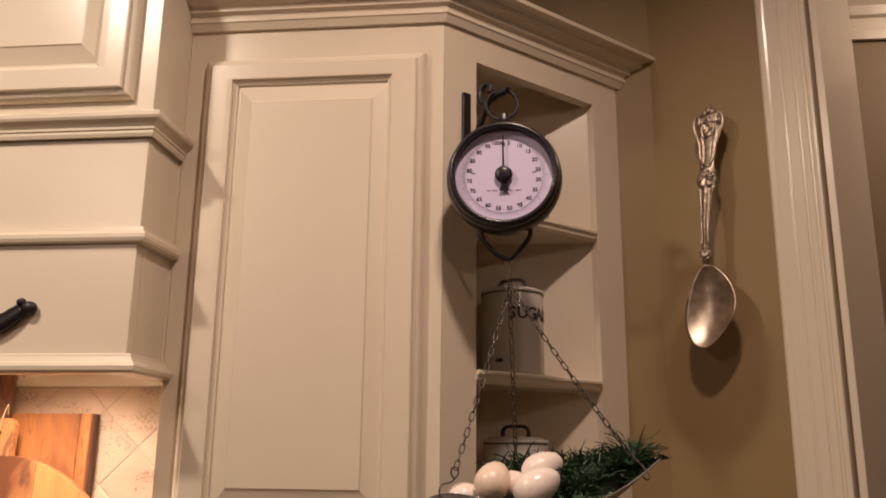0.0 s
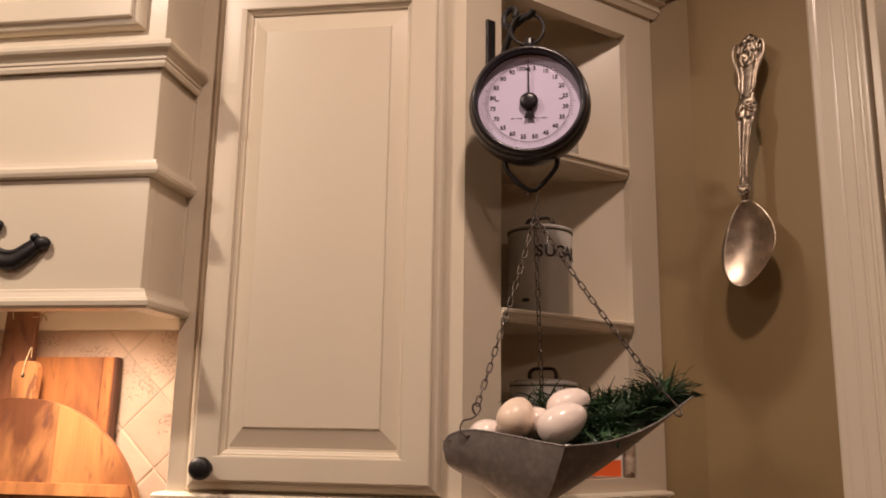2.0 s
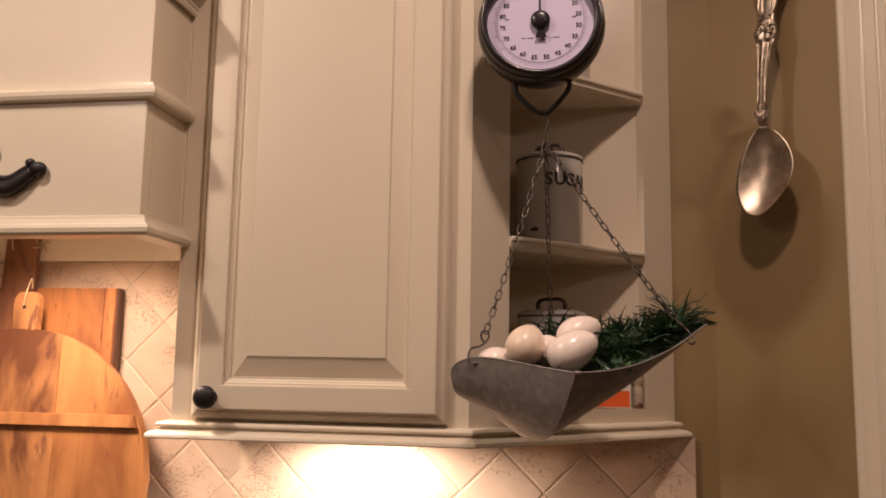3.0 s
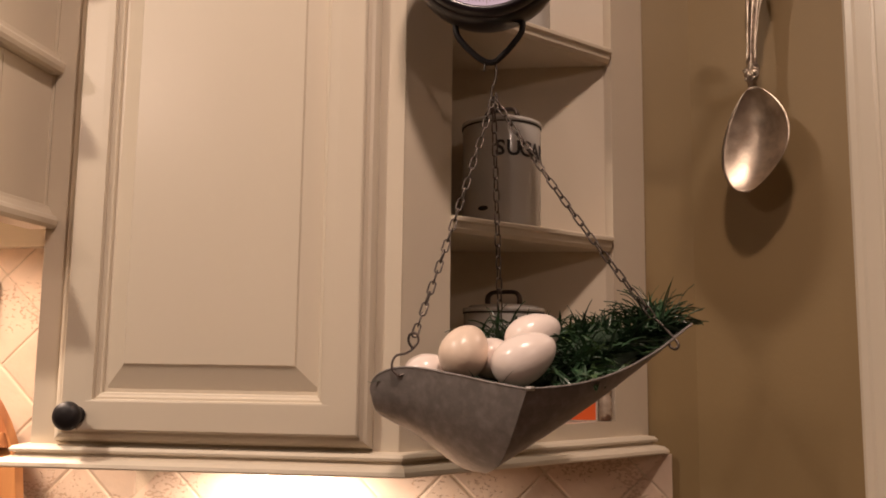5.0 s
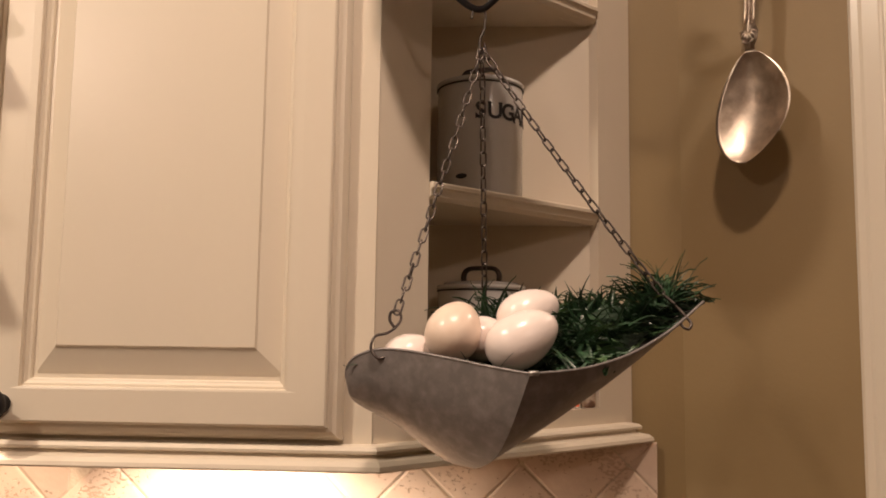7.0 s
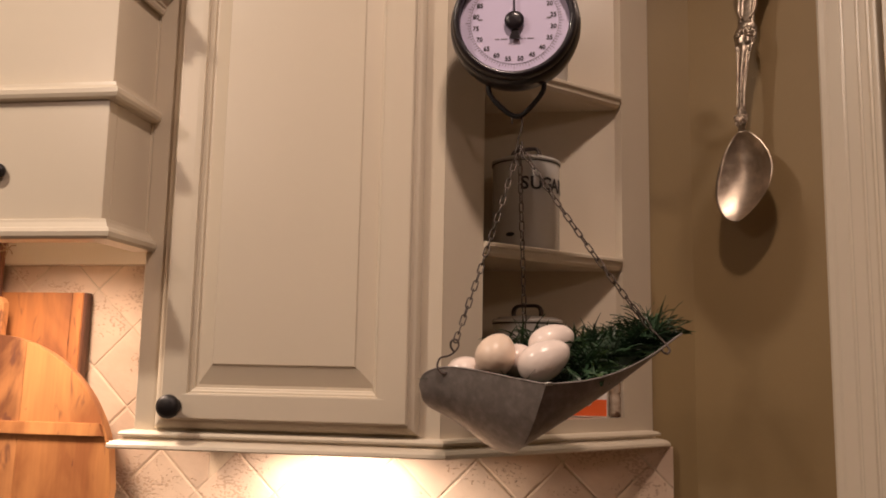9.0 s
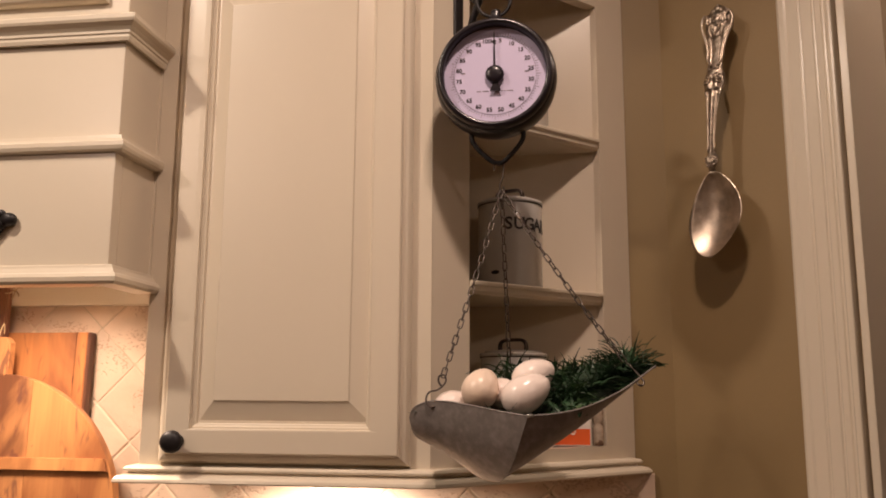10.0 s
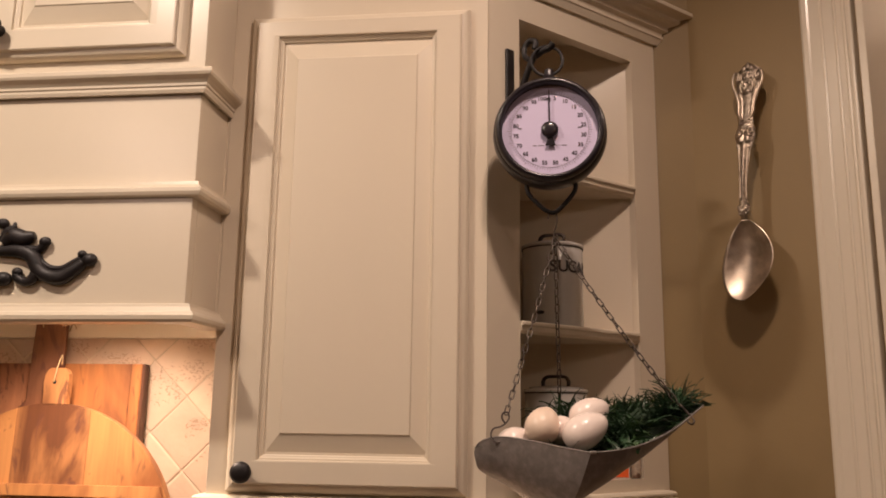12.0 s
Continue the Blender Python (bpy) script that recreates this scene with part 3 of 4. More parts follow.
part("pan_hook", tube(b_hook, 0.0013, 6), STEEL, pan, "bent wire hook", True)

# iron bracket on the stile, its arm through the ring
bracket = thing("wall_bracket", "black iron bracket screwed to the cabinet stile", "bracket", pose(0, 0, 0))
bp_at = on_diag(0.044)
plate = box((-0.0088, -0.006, 1.985), (0.0088, 0.0, 2.137), 0.0022)
bmesh.ops.transform(plate, matrix=pose(bp_at.x, bp_at.y, 0, 0, 0, 45) @ pose(0, -0.0006, 0), verts=plate.verts[:])
part("plate", plate, IRON, bracket)
arm_pts = [(bp_at.x + 0.004, bp_at.y - 0.006, 1.995), (-0.136, 1.345, 2.000), (-0.127, 1.328, 2.030), (-0.116, 1.315, 2.062), (-0.104, 1.303, 2.090), (-0.096, 1.295, 2.094), (-0.086, 1.288, 2.0985), (-0.077, 1.283, 2.100), (-0.071, 1.279, 2.107)]
part("arm", tube(smooth_line(arm_pts, 5), [0.0056] * 41, 8), IRON, bracket, smooth=True)
curl = [(-0.104, 1.303, 2.088), (-0.116, 1.314, 2.100), (-0.117, 1.318, 2.118), (-0.108, 1.314, 2.128), (-0.099, 1.308, 2.122), (-0.101, 1.308, 2.110)]
part("scroll", tube(smooth_line(curl, 5), 0.0048, 8), IRON, bracket, smooth=True)

# ---- eggs on artificial grass in the pan ----
SHELL = material("white_eggshell", (0.83, 0.715, 0.65), 0.26, vary=0.03, scale=20, bump=0.05, bump_scale=300)
TAN_SHELL = material("tan_eggshell", (0.80, 0.64, 0.515), 0.30, vary=0.06, scale=30, bump=0.06, bump_scale=300)


def egg(at, length, width, yaw, pitch, mat, label):
    prof = []
    for k in range(25):
        a = math.pi * k / 24
        x = -math.cos(a)
        prof.append((max(0.0, width / 2 * math.sin(a) * (1 - 0.16 * x)), length / 2 * x))
    prof[0], prof[-1] = (0, -length / 2), (0, length / 2)
    ob = part("egg", lathe(prof, 32), mat, None, "", True)
    ob.matrix_world = pose(*at, 0, 90 - pitch, yaw)
    return tagged(ob, label, "egg", "eggs in the scale pan")


egg((-0.0925, 1.192, 1.510), 0.056, 0.0465, 60, 48, TAN_SHELL, "tan egg resting in the scale pan")
egg((-0.0355, 1.186, 1.5035), 0.066, 0.0465, 8, 30, SHELL, "large pinkish white egg resting in the scale pan")
egg((-0.0275, 1.236, 1.526), 0.060, 0.044, 15, 26, SHELL, "white egg on top of the others in the pan")
egg((-0.066, 1.224, 1.502), 0.054, 0.042, 60, 0, SHELL, "white egg half hidden between the others")
egg((-0.128, 1.212, 1.486), 0.056, 0.042, 20, 5, SHELL, "white egg sunk at the pan's rim")

GRASS = material("plastic_grass", (0.027, 0.064, 0.029), 0.32, vary=0.6, scale=45, bump=0.05, bump_scale=100, second=(0.080, 0.135, 0.045), mix=(0.55, 0.69))
# darker green for the mound that fills the pan below the blades
BED_GREEN = material("grass_base", (0.012, 0.030, 0.012), 0.8, vary=0.4, scale=80, bump=0.5, bump_scale=200)
rng = random.Random(7)
bed = bmesh.new()
bed_line = smooth_line([(-0.150, 1.222, 1.476), (-0.118, 1.195, 1.478), (-0.060, 1.165, 1.474), (-0.030, 1.152, 1.470), (0.030, 1.172, 1.478), (0.085, 1.215, 1.508), (0.116, 1.242, 1.526), (0.085, 1.285, 1.515), (0.030, 1.335, 1.500), (-0.040, 1.372, 1.492), (-0.105, 1.320, 1.486)], 4, True)
low = [bed.verts.new(lerp(p, Vector((-0.03, 1.24, p.z - 0.012)), 0.30)) for p in bed_line]
mid = [bed.verts.new(lerp(p, Vector((-0.03, 1.24, p.z + 0.008)), 0.10)) for p in bed_line]
top = [bed.verts.new(lerp(p, Vector((-0.01, 1.245, p.z + 0.016)), 0.6)) for p in bed_line]
n = len(low)
for a, b in ((low, mid), (mid, top)):
    for k in range(n):
        bed.faces.new((a[k], a[(k + 1) % n], b[(k + 1) % n], b[k]))
bed.faces.new(top)
bed.faces.new(low[::-1])
grass = thing("artificial_grass", "dark green plastic grass filling the scale pan", "artificial grass", pose(0.02, 1.24, 1.48), kind="stuff")


def shifted(bm, v):
    bmesh.ops.translate(bm, vec=v, verts=bm.verts[:])
    return bm


G0 = Vector((-0.02, -1.24, -1.48))
part("grass_base", shifted(bed, G0), BED_GREEN, grass, smooth=True)
blades = bmesh.new()


def pan_rim(x):
    """The front rim of the pan at x: its y and z."""
    for (xa, ya, za), (xb, yb, zb) in zip(RIM_R, RIM_R[1:]):
        if x <= xb:
            t = max(0.0, (x - xa) / (xb - xa))
            return lerp(ya, yb, t), lerp(za, zb, t)
    return RIM_R[-1][1], RIM_R[-1][2]


def blade(p, way, length, width, droop):
    up = Vector((0, 0, 1))
    side = way.cross(up)
    side = (side.normalized() if side.length > 1e-4 else Vector((1, 0, 0)))
    side = (side + up * rng.uniform(-0.5, 0.5)).normalized() * width / 2
    prev = None
    q, w = Vector(p), Vector(way)
    for k in range(8):
        t = k / 7
        s = side * (0.7 + 0.6 * t) if t < 0.5 else side * (2.0 * (1 - t) + 0.03)
        keel = Vector((0, 0, -width * 0.22))
        cur = (blades.verts.new(q - s), blades.verts.new(q + keel), blades.verts.new(q + s))
        if prev:
            blades.faces.new((prev[0], prev[1], cur[1], cur[0]))
            blades.faces.new((prev[1], prev[2], cur[2], cur[1]))
        prev = cur
        w = (w + Vector((0, 0, -droop * (0.4 + 1.2 * t)))).normalized()
        q = q + w * length / 7
        ry, rz = pan_rim(q.x)
        q.z = max(q.z, rz + 0.0015 + 0.0015 * math.sin(q.x * 900))
        if q.z < rz + 0.012:
            q.y = max(q.y, ry + 0.004)


def tuft(x, y, z, count, spread, lo, hi, lean=(0, 0, 0), steep=(0.15, 1.05)):
    for _ in range(count):
        a = rng.uniform(0, 2 * math.pi)
        el = rng.uniform(*steep)
        way = (Vector((math.cos(a) * math.cos(el), math.sin(a) * math.cos(el) * (0.2 if math.sin(a) < 0 else 1.0), math.sin(el))) + Vector(lean)).normalized()
        blade((x + rng.gauss(0, spread), y + rng.gauss(0, spread), z + rng.uniform(-0.006, 0.003)), way, rng.uniform(lo, hi), rng.uniform(0.0030, 0.0054), rng.uniform(0.10, 0.34))


# matted along the trough, behind the eggs, in a tuft at the tip, by the rim corner and inside the rim
for k in range(58):
    t = rng.random()
    x = lerp(-0.005, 0.100, t)
    y = lerp(1.195, 1.238, t) + rng.uniform(0.0, 0.12) * (1 - 0.8 * t)
    tuft(x, y, 1.487 + 0.045 * t + 0.004 * rng.random(), 10, 0.006, 0.028, 0.050, (0.25 * (1 - t), 0.12 * t, 0.1 * t), (0.0, 0.75))
for k in range(26):
    tuft(rng.uniform(-0.085, 0.05), rng.uniform(1.28, 1.35), 1.516, 9, 0.008, 0.032, 0.056, (0.1, 0, 0.1), (0.2, 1.05))
for k in range(30):
    t = rng.random()
    tuft(lerp(-0.04, 0.075, t), lerp(1.385, 1.335, t) - 0.02 * rng.random(), 1.516 + 0.008 * t, 9, 0.006, 0.030, 0.050, (0.1, -0.1, 0.2), (0.3, 1.1))
for k in range(13):
    tuft(rng.uniform(0.080, 0.112), rng.uniform(1.235, 1.262), 1.533, 10, 0.005, 0.034, 0.058, (0.05, 0.10, 0.55), (0.15, 1.1))
for k in range(16):
    tuft(rng.uniform(-0.005, 0.03), rng.uniform(1.165, 1.192), 1.479, 7, 0.005, 0.024, 0.042, (0.40, 0.42, 0.0), (0.1, 0.7))
for k in range(34):
    t = rng.random()
    tuft(lerp(0.02, 0.104, t), lerp(1.196, 1.250, t) + rng.uniform(0, 0.03), 1.489 + 0.042 * t, 8, 0.005, 0.026, 0.042, (0.3 * (1 - t) - 0.1 * t, 0.05 + 0.2 * t, 0.05 + 0.25 * t), (0.05, 0.6))
# a few long single blades
for k in range(9):
    t = rng.random() ** 0.6
    blade((lerp(0.0, 0.10, t), lerp(1.24, 1.25, t), 1.500 + 0.03 * t), Vector((rng.uniform(-0.3, 0.7), rng.uniform(-0.1, 0.3), 1.0)).normalized(), rng.uniform(0.050, 0.068), rng.uniform(0.002, 0.003), rng.uniform(0.08, 0.22))
for p, way, ln in (((-0.160, 1.20, 1.485), (-1, -0.1, -0.25), 0.03), ((-0.14, 1.205, 1.490), (-1, 0, 0.1), 0.028), ((-0.080, 1.165, 1.483), (-0.3, -0.5, 0.6), 0.016), ((-0.055, 1.152, 1.480), (0.4, -0.4, 0.6), 0.02)):
    blade(p, Vector(way).normalized(), ln, 0.0016, 0.05)
part("blades", shifted(blades, G0), GRASS, grass, "narrow pointed plastic blades")

# ---- things on the open shelves ----
ENAMEL = material("white_enamel", (0.66, 0.645, 0.62), 0.18, vary=0.04, scale=12, bump=0.05, bump_scale=18, coat=0.3)
CHIP = material("chipped_enamel", (0.02, 0.018, 0.018), 0.6, vary=0.3)


def canister(x, y, z, r, h, label, word=""):
    c = thing("canister", label, "canister", pose(x, y, z), group="canisters on the shelves")
    part("body", lathe([(0, 0.001), (r * 0.97, 0.001), (r, 0.004), (r, h - 0.004), (r * 0.985, h), (r * 0.9, h), (r * 0.9, 0.006), (0, 0.006)], 48), ENAMEL, c, smooth=True).modifiers.new("e", "EDGE_SPLIT").split_angle = radians(40)
    lid = part("lid", lathe([(r * 0.99, h - 0.003), (r * 1.025, h - 0.003), (r * 1.03, h), (r * 1.02, h + 0.0025), (r * 0.9, h + 0.003), (r * 0.86, h + 0.006), (r * 0.4, h + 0.0085), (0, h + 0.009)], 48), ENAMEL, c, "white enamel lid with a dark worn edge", True)
    part("worn_edge", tube([Vector((r * 1.012 * math.cos(2 * math.pi * k / 48), r * 1.012 * math.sin(2 * math.pi * k / 48), h - 0.0042)) for k in range(48)], 0.0010, 6, True), CHIP, lid, "dark worn line under the lid", True)
    tall = 0.0245
    hp = smooth_line([(-0.023, 0, h + 0.006), (-0.0235, 0, h + tall * 0.7), (-0.017, 0, h + tall), (0, 0, h + tall + 0.001), (0.017, 0, h + tall), (0.0235, 0, h + tall * 0.7), (0.023, 0, h + 0.006)], 5)
    hb = tube(hp, 0.0030, 8)
    bmesh.ops.scale(hb, vec=(1, 2.2, 1), verts=hb.verts[:])
    strap = part("handle", hb, STEEL, lid, "dark worn strap handle", True)
    strap.rotation_euler = (0, 0, radians(-20))
    if word:
        items = []
        for k, ch in enumerate(word):
            a = radians(0.5 + 19.3 * k)
            items.append((ch, 0.0290, pose(0, 0, 0, 0, 0, math.degrees(a)) @ pose(0, -r - 0.0003, h * 0.715, 90, 0, 0)))
        letters(items, INK, "lettering", c, "black capital letters")
        cap, wide, mid = 0.0212, 0.0028, h * 0.715
        for k, ch in enumerate(word):
            for sx, sz in {"S": ((0.0055, 0.66), (-0.0055, -0.66)), "U": ((-0.0068, 0.97), (0.0068, 0.97)), "G": ((0.0062, 0.66), (0.0066, -0.05)), "A": ((-0.0078, -0.97), (0.0078, -0.97)), "R": ((-0.0062, 0.97), (-0.0062, -0.97), (0.0072, -0.97))}[ch]:
                tall_serif = ch == "S" or (ch == "G" and sz > 0)
                dx, dz = (0.0006, 0.0028) if tall_serif else (wide, 0.0006)
                bar = box((sx - dx, -r - 0.0006, mid + sz * cap / 2 - dz), (sx + dx, -r - 0.0001, mid + sz * cap / 2 + dz))
                bmesh.ops.transform(bar, matrix=pose(0, 0, 0, 0, 0, 0.5 + 19.3 * k), verts=bar.verts[:])
                part("serif", bar, INK, c)
        chip = lathe([(0, 0.0004), (0.004, 0.0004), (0.005, 0), (0, 0)], 9)
        bmesh.ops.transform(chip, matrix=pose(0, 0, 0, 0, 0, -24) @ pose(0, -r - 0.0001, 0.026, 90, 0, 0) @ Matrix.Diagonal((1.6, 0.7, 1, 1)), verts=chip.verts[:])
        part("chip", chip, CHIP, c, "dark chip in the enamel")
    return c


canister(-0.0735, 1.537, 1.6745, 0.0545, 0.149, "white enamel sugar canister with black lettering", "SUGAR")
canister(-0.0700, 1.537, 1.4175, 0.0545, 0.149, "white enamel canister with a dark strap handle")
canister(-0.0600, 1.537, 1.9495, 0.0545, 0.105, "white enamel canister standing behind the dial")

CARD = material("white_card", (0.78, 0.72, 0.66), 0.55, vary=0.03, scale=20, bump=0.03)
ORANGE = material("orange_print", (0.80, 0.13, 0.025), 0.5, vary=0.05, scale=20, bump=0.03)
carton = thing("small_carton", "small orange and white cardboard carton on the lowest shelf", "carton", pose(0.0205, 1.585, 1.4175))
part("card", box((-0.036, -0.020, 0.0), (0.036, 0.008, 0.105), 0.0008), CARD, carton)
part("print", box((-0.034, -0.0205, 0.002), (0.0345, -0.0202, 0.028)), ORANGE, carton, "orange printed panel")
wave = bmesh.new()
tube_into(wave, smooth_line([(-0.004, -0.0206, 0.026), (0.006, -0.0206, 0.019), (0.010, -0.0206, 0.024), (0.006, -0.0206, 0.028)], 5), 0.0016, 6)
part("print_wave", wave, CARD, carton, "white curled mark")
fine = bmesh.new()
for k, (a, b) in enumerate(((0.008, 0.022), (0.004, 0.020), (0.010, 0.023))):
    box_into(fine, (a, -0.0204, 0.036 + 0.006 * k), (b, -0.0202, 0.0372 + 0.006 * k))
part("fine_print", fine, GREY_INK, carton, "rows of tiny dark print")
SPECKLED = material("speckled_glaze", (0.50, 0.40, 0.31), 0.25, vary=0.3, scale=60, bump=0.05, second=(0.16, 0.09, 0.06), mix=(0.50, 0.58))
jar = part("spice_jar", lathe([(0, 0), (0.008, 0), (0.0095, 0.003), (0.0095, 0.03), (0.007, 0.036), (0.008, 0.038), (0.0095, 0.042), (0.0095, 0.062), (0.006, 0.066), (0, 0.066)], 20), SPECKLED, None, "", True)
jar.location = (0.0690, 1.583, 1.4175)
tagged(jar, "small pale brown speckled jar beside the carton", "jar")

# ---- wall spoon ----
SILVER = material("aged_silver", (0.62, 0.53, 0.43), 0.40, 1.0, vary=0.25, scale=42, bump=0.75, bump_scale=38, second=(0.30, 0.23, 0.17), mix=(0.46, 0.72))
SILVER_DARK = material("tarnished_silver", (0.36, 0.30, 0.24), 0.38, 1.0, vary=0.45, scale=120, bump=0.3, bump_scale=260)
TIP, HEAD = Vector((0.2535, 1.514, 1.724)), Vector((0.2935, 1.5345, 2.168))
sz = (HEAD - TIP).normalized()
sx = Vector((ALONG.x, ALONG.y, 0))
sx = (sx - sz * sx.dot(sz)).normalized()
sy = sx.cross(sz)                       # out of the wall, towards the room
if sy.y > 0:
    sy = -sy
SPOON = Matrix(((sx.x, sy.x, sz.x, TIP.x), (sx.y, sy.y, sz.y, TIP.y), (sx.z, sy.z, sz.z, TIP.z), (0, 0, 0, 1)))
SLEN = (HEAD - TIP).length
WIDTHS = [(0.150, 0.0065), (0.158, 0.0105), (0.168, 0.0115), (0.176, 0.0080), (0.20, 0.0078), (0.24, 0.0095), (0.27, 0.0125), (0.285, 0.0165), (0.300, 0.0205), (0.312, 0.0195), (0.322, 0.0150), (0.345, 0.0135), (0.365, 0.0150), (0.385, 0.0200), (0.405, 0.0250), (0.422, 0.0265), (0.432, 0.0225), (0.440, 0.0130), (SLEN, 0.0030)]
BOWL = 0.146


def half_width(s, bend=0.86):
    if s < BOWL:
        t = s / BOWL
        return max(0.0045 * (t > 0.93), 0.0465 * max(0.0, math.sin(math.pi * t ** bend)) ** 0.62)
    for (a, wa), (b, wb) in zip(WIDTHS, WIDTHS[1:]):
        if s <= b:
            t = max(0.0, (s - a) / (b - a))
            t = t * t * (3 - 2 * t)
            return (wa + (wb - wa) * t) * 0.93
    return 0.003


def spoon_point(s, u):
    w = half_width(s, 0.93 + 0.16 * u)
    x = w * u
    if s < BOWL and u < 0:
        x *= 0.95
    if s < BOWL:
        t = s / BOWL
        x += 0.0060 * math.sin(math.pi * t) - 0.001 * (1 - t)
        deep = 0.021 * math.sin(math.pi * min(1, t * 1.02)) ** 0.7
        y = -deep * (1 - u * u) + 0.004 * t
    else:
        t = (s - BOWL) / (SLEN - BOWL)
        arch = 0.004 + 0.014 * math.sin(math.pi * min(1, t * 1.25)) * (1 - t)
        y = arch + 0.0035 * (1 - u * u)
        if 0.176 < s < 0.285:
            y += 0.0016 * math.cos(u * math.pi * 2.0)
        if 0.150 < s < 0.176:
            y += 0.003 * (1 - u * u) + 0.0012 * math.cos(5 * math.atan2(u, (s - 0.150) * 60))
        if 0.285 < s < 0.325:
            y += 0.0035 * (1 - u * u) + 0.0014 * math.cos(9 * math.atan2(u * 1.2, (s - 0.318) * 55))
        if 0.325 < s < 0.385:
            y += 0.0022 * (abs(u) > 0.62)
        if s > 0.385:
            y += 0.0026 * math.sin(u * 7.5 + 1.6) * math.cos((s - 0.385) * 190) + 0.002 * (1 - u * u)
    return Vector((x, y, s))


spoon = thing("wall_spoon", "large ornate silver spoon hanging on the tan wall", "spoon", SPOON)


def spoon_sheet(s0, s1, ns, nu=18):
    bm = bmesh.new()
    grid = []
    for i in range(ns + 1):
        s = s0 + (s1 - s0) * i / ns
        front = [spoon_point(s, -1 + 2 * j / nu) for j in range(nu + 1)]
        edge = 0.0022
        ring = [bm.verts.new(p) for p in front] + [bm.verts.new(p + Vector((-math.copysign(min(0.001, half_width(s) * 0.2), p.x), -edge - 0.001 * (1 - (2 * j / nu - 1) ** 2), 0))) for j, p in reversed(list(enumerate(front)))]
        grid.append(ring)
    n = len(grid[0])
    for a, b in zip(grid, grid[1:]):
        for j in range(n):
            bm.faces.new((a[j], a[(j + 1) % n], b[(j + 1) % n], b[j]))
    bm.faces.new(grid[0])
    bm.faces.new(grid[-1][::-1])
    return bm


part("bowl", spoon_sheet(0.0006, BOWL - 0.0004, 40), SILVER, spoon, "dented silver bowl", True)
part("handle", spoon_sheet(BOWL, SLEN - 0.0005, 110), SILVER_DARK, spoon, "ornate cast silver handle", True)
relief = bmesh.new()
for sgn in (-1, 1):
    tube_into(relief, smooth_line([(sgn * 0.006, 0.012, 0.330), (sgn * 0.0135, 0.010, 0.345), (sgn * 0.0145, 0.009, 0.365), (sgn * 0.020, 0.008, 0.385), (sgn * 0.0265, 0.008, 0.402), (sgn * 0.0275, 0.009, 0.418), (sgn * 0.022, 0.010, 0.428), (sgn * 0.016, 0.011, 0.420), (sgn * 0.018, 0.011, 0.411)], 5), 0.0026, 8)
    tube_into(relief, smooth_line([(sgn * 0.008, 0.011, 0.385), (sgn * 0.012, 0.011, 0.398), (sgn * 0.008, 0.012, 0.408), (sgn * 0.005, 0.012, 0.400)], 5), 0.0020, 6)
    for k in range(4):
        a = radians(25 + 24 * k)
        tube_into(relief, [Vector((sgn * 0.003 * math.sin(a), 0.0175, 0.300 + 0.003 * math.cos(a))), Vector((sgn * 0.010 * math.sin(a), 0.0185, 0.300 + 0.012 * math.cos(a))), Vector((sgn * 0.016 * math.sin(a), 0.015, 0.300 + 0.018 * math.cos(a)))], [0.0012, 0.0024, 0.0010], 6)
    tube_into(relief, smooth_line([(sgn * 0.0055, 0.0115, 0.178), (sgn * 0.0058, 0.0155, 0.23), (sgn * 0.0085, 0.0165, 0.275)], 6), 0.0015, 6)
for k in range(-3, 4):
    a = radians(27 * k)
    tube_into(relief, [Vector((0.002 * math.sin(a), 0.0135, 0.168 - 0.002 * math.cos(a))), Vector((0.007 * math.sin(a), 0.0145, 0.168 - 0.010 * math.cos(a))), Vector((0.0105 * math.sin(a), 0.0120, 0.168 - 0.016 * math.cos(a)))], [0.0009, 0.0018, 0.0012], 6)
part("handle_relief", relief, SILVER, spoon, "raised scrolls and shell leaves", True)
for x, s, r in ((0, 0.437, 0.006), (-0.007, 0.433, 0.005), (0.007, 0.433, 0.005), (0, 0.424, 0.0055), (-0.006, 0.416, 0.004), (0.006, 0.416, 0.004), (0, 0.409, 0.004), (0, 0.160, 0.005), (-0.006, 0.163, 0.0035), (0.006, 0.163, 0.0035), (0, 0.171, 0.004), (-0.005, 0.154, 0.003), (0.005, 0.154, 0.003)):
    bead = bmesh.new()
    bmesh.ops.create_icosphere(bead, subdivisions=2, radius=r, matrix=Matrix.Translation((x, 0.009 if s > 0.2 else 0.012, s)) @ Matrix.Diagonal((1, 0.6, 1.1, 1)))
    part("bead", bead, SILVER_DARK, spoon, smooth=True)
pin_len = 0.034
part("wall_pin", tube([Vector((0.001, 0.004, 0.405)), Vector((0.001, -pin_len, 0.405))], 0.002, 8), IRON, spoon, "small nail into the wall")

# ---- scrolled iron ornament on the hood ----
ornament = thing("scroll_ornament", "black iron scrolled ornament on the hood's lower box", "ornament", pose(-1.10, HF - 0.001, 1.75))


def scroll(points, radii):
    line = smooth_line([(x, 0, z) for x, z in points], 6)
    rad = []
    n = len(radii)
    for i in range(len(line)):
        t = i / (len(line) - 1) * (n - 1)
        k = min(int(t), n - 2)
        rad.append(radii[k] + (radii[k + 1] - radii[k]) * (t - k))
    bm = tube(line, rad, 12)
    bmesh.ops.scale(bm, vec=(1, 0.85, 1), verts=bm.verts[:])
    bmesh.ops.translate(bm, vec=(0, -0.006, 0), verts=bm.verts[:])
    return bm


def knob_ball(x, z, r):
    bm = bmesh.new()
    bmesh.ops.create_icosphere(bm, subdivisions=3, radius=r, matrix=pose(x, -0.007, z) @ Matrix.Diagonal((1.15, 0.8, 0.95, 1)))
    return bm


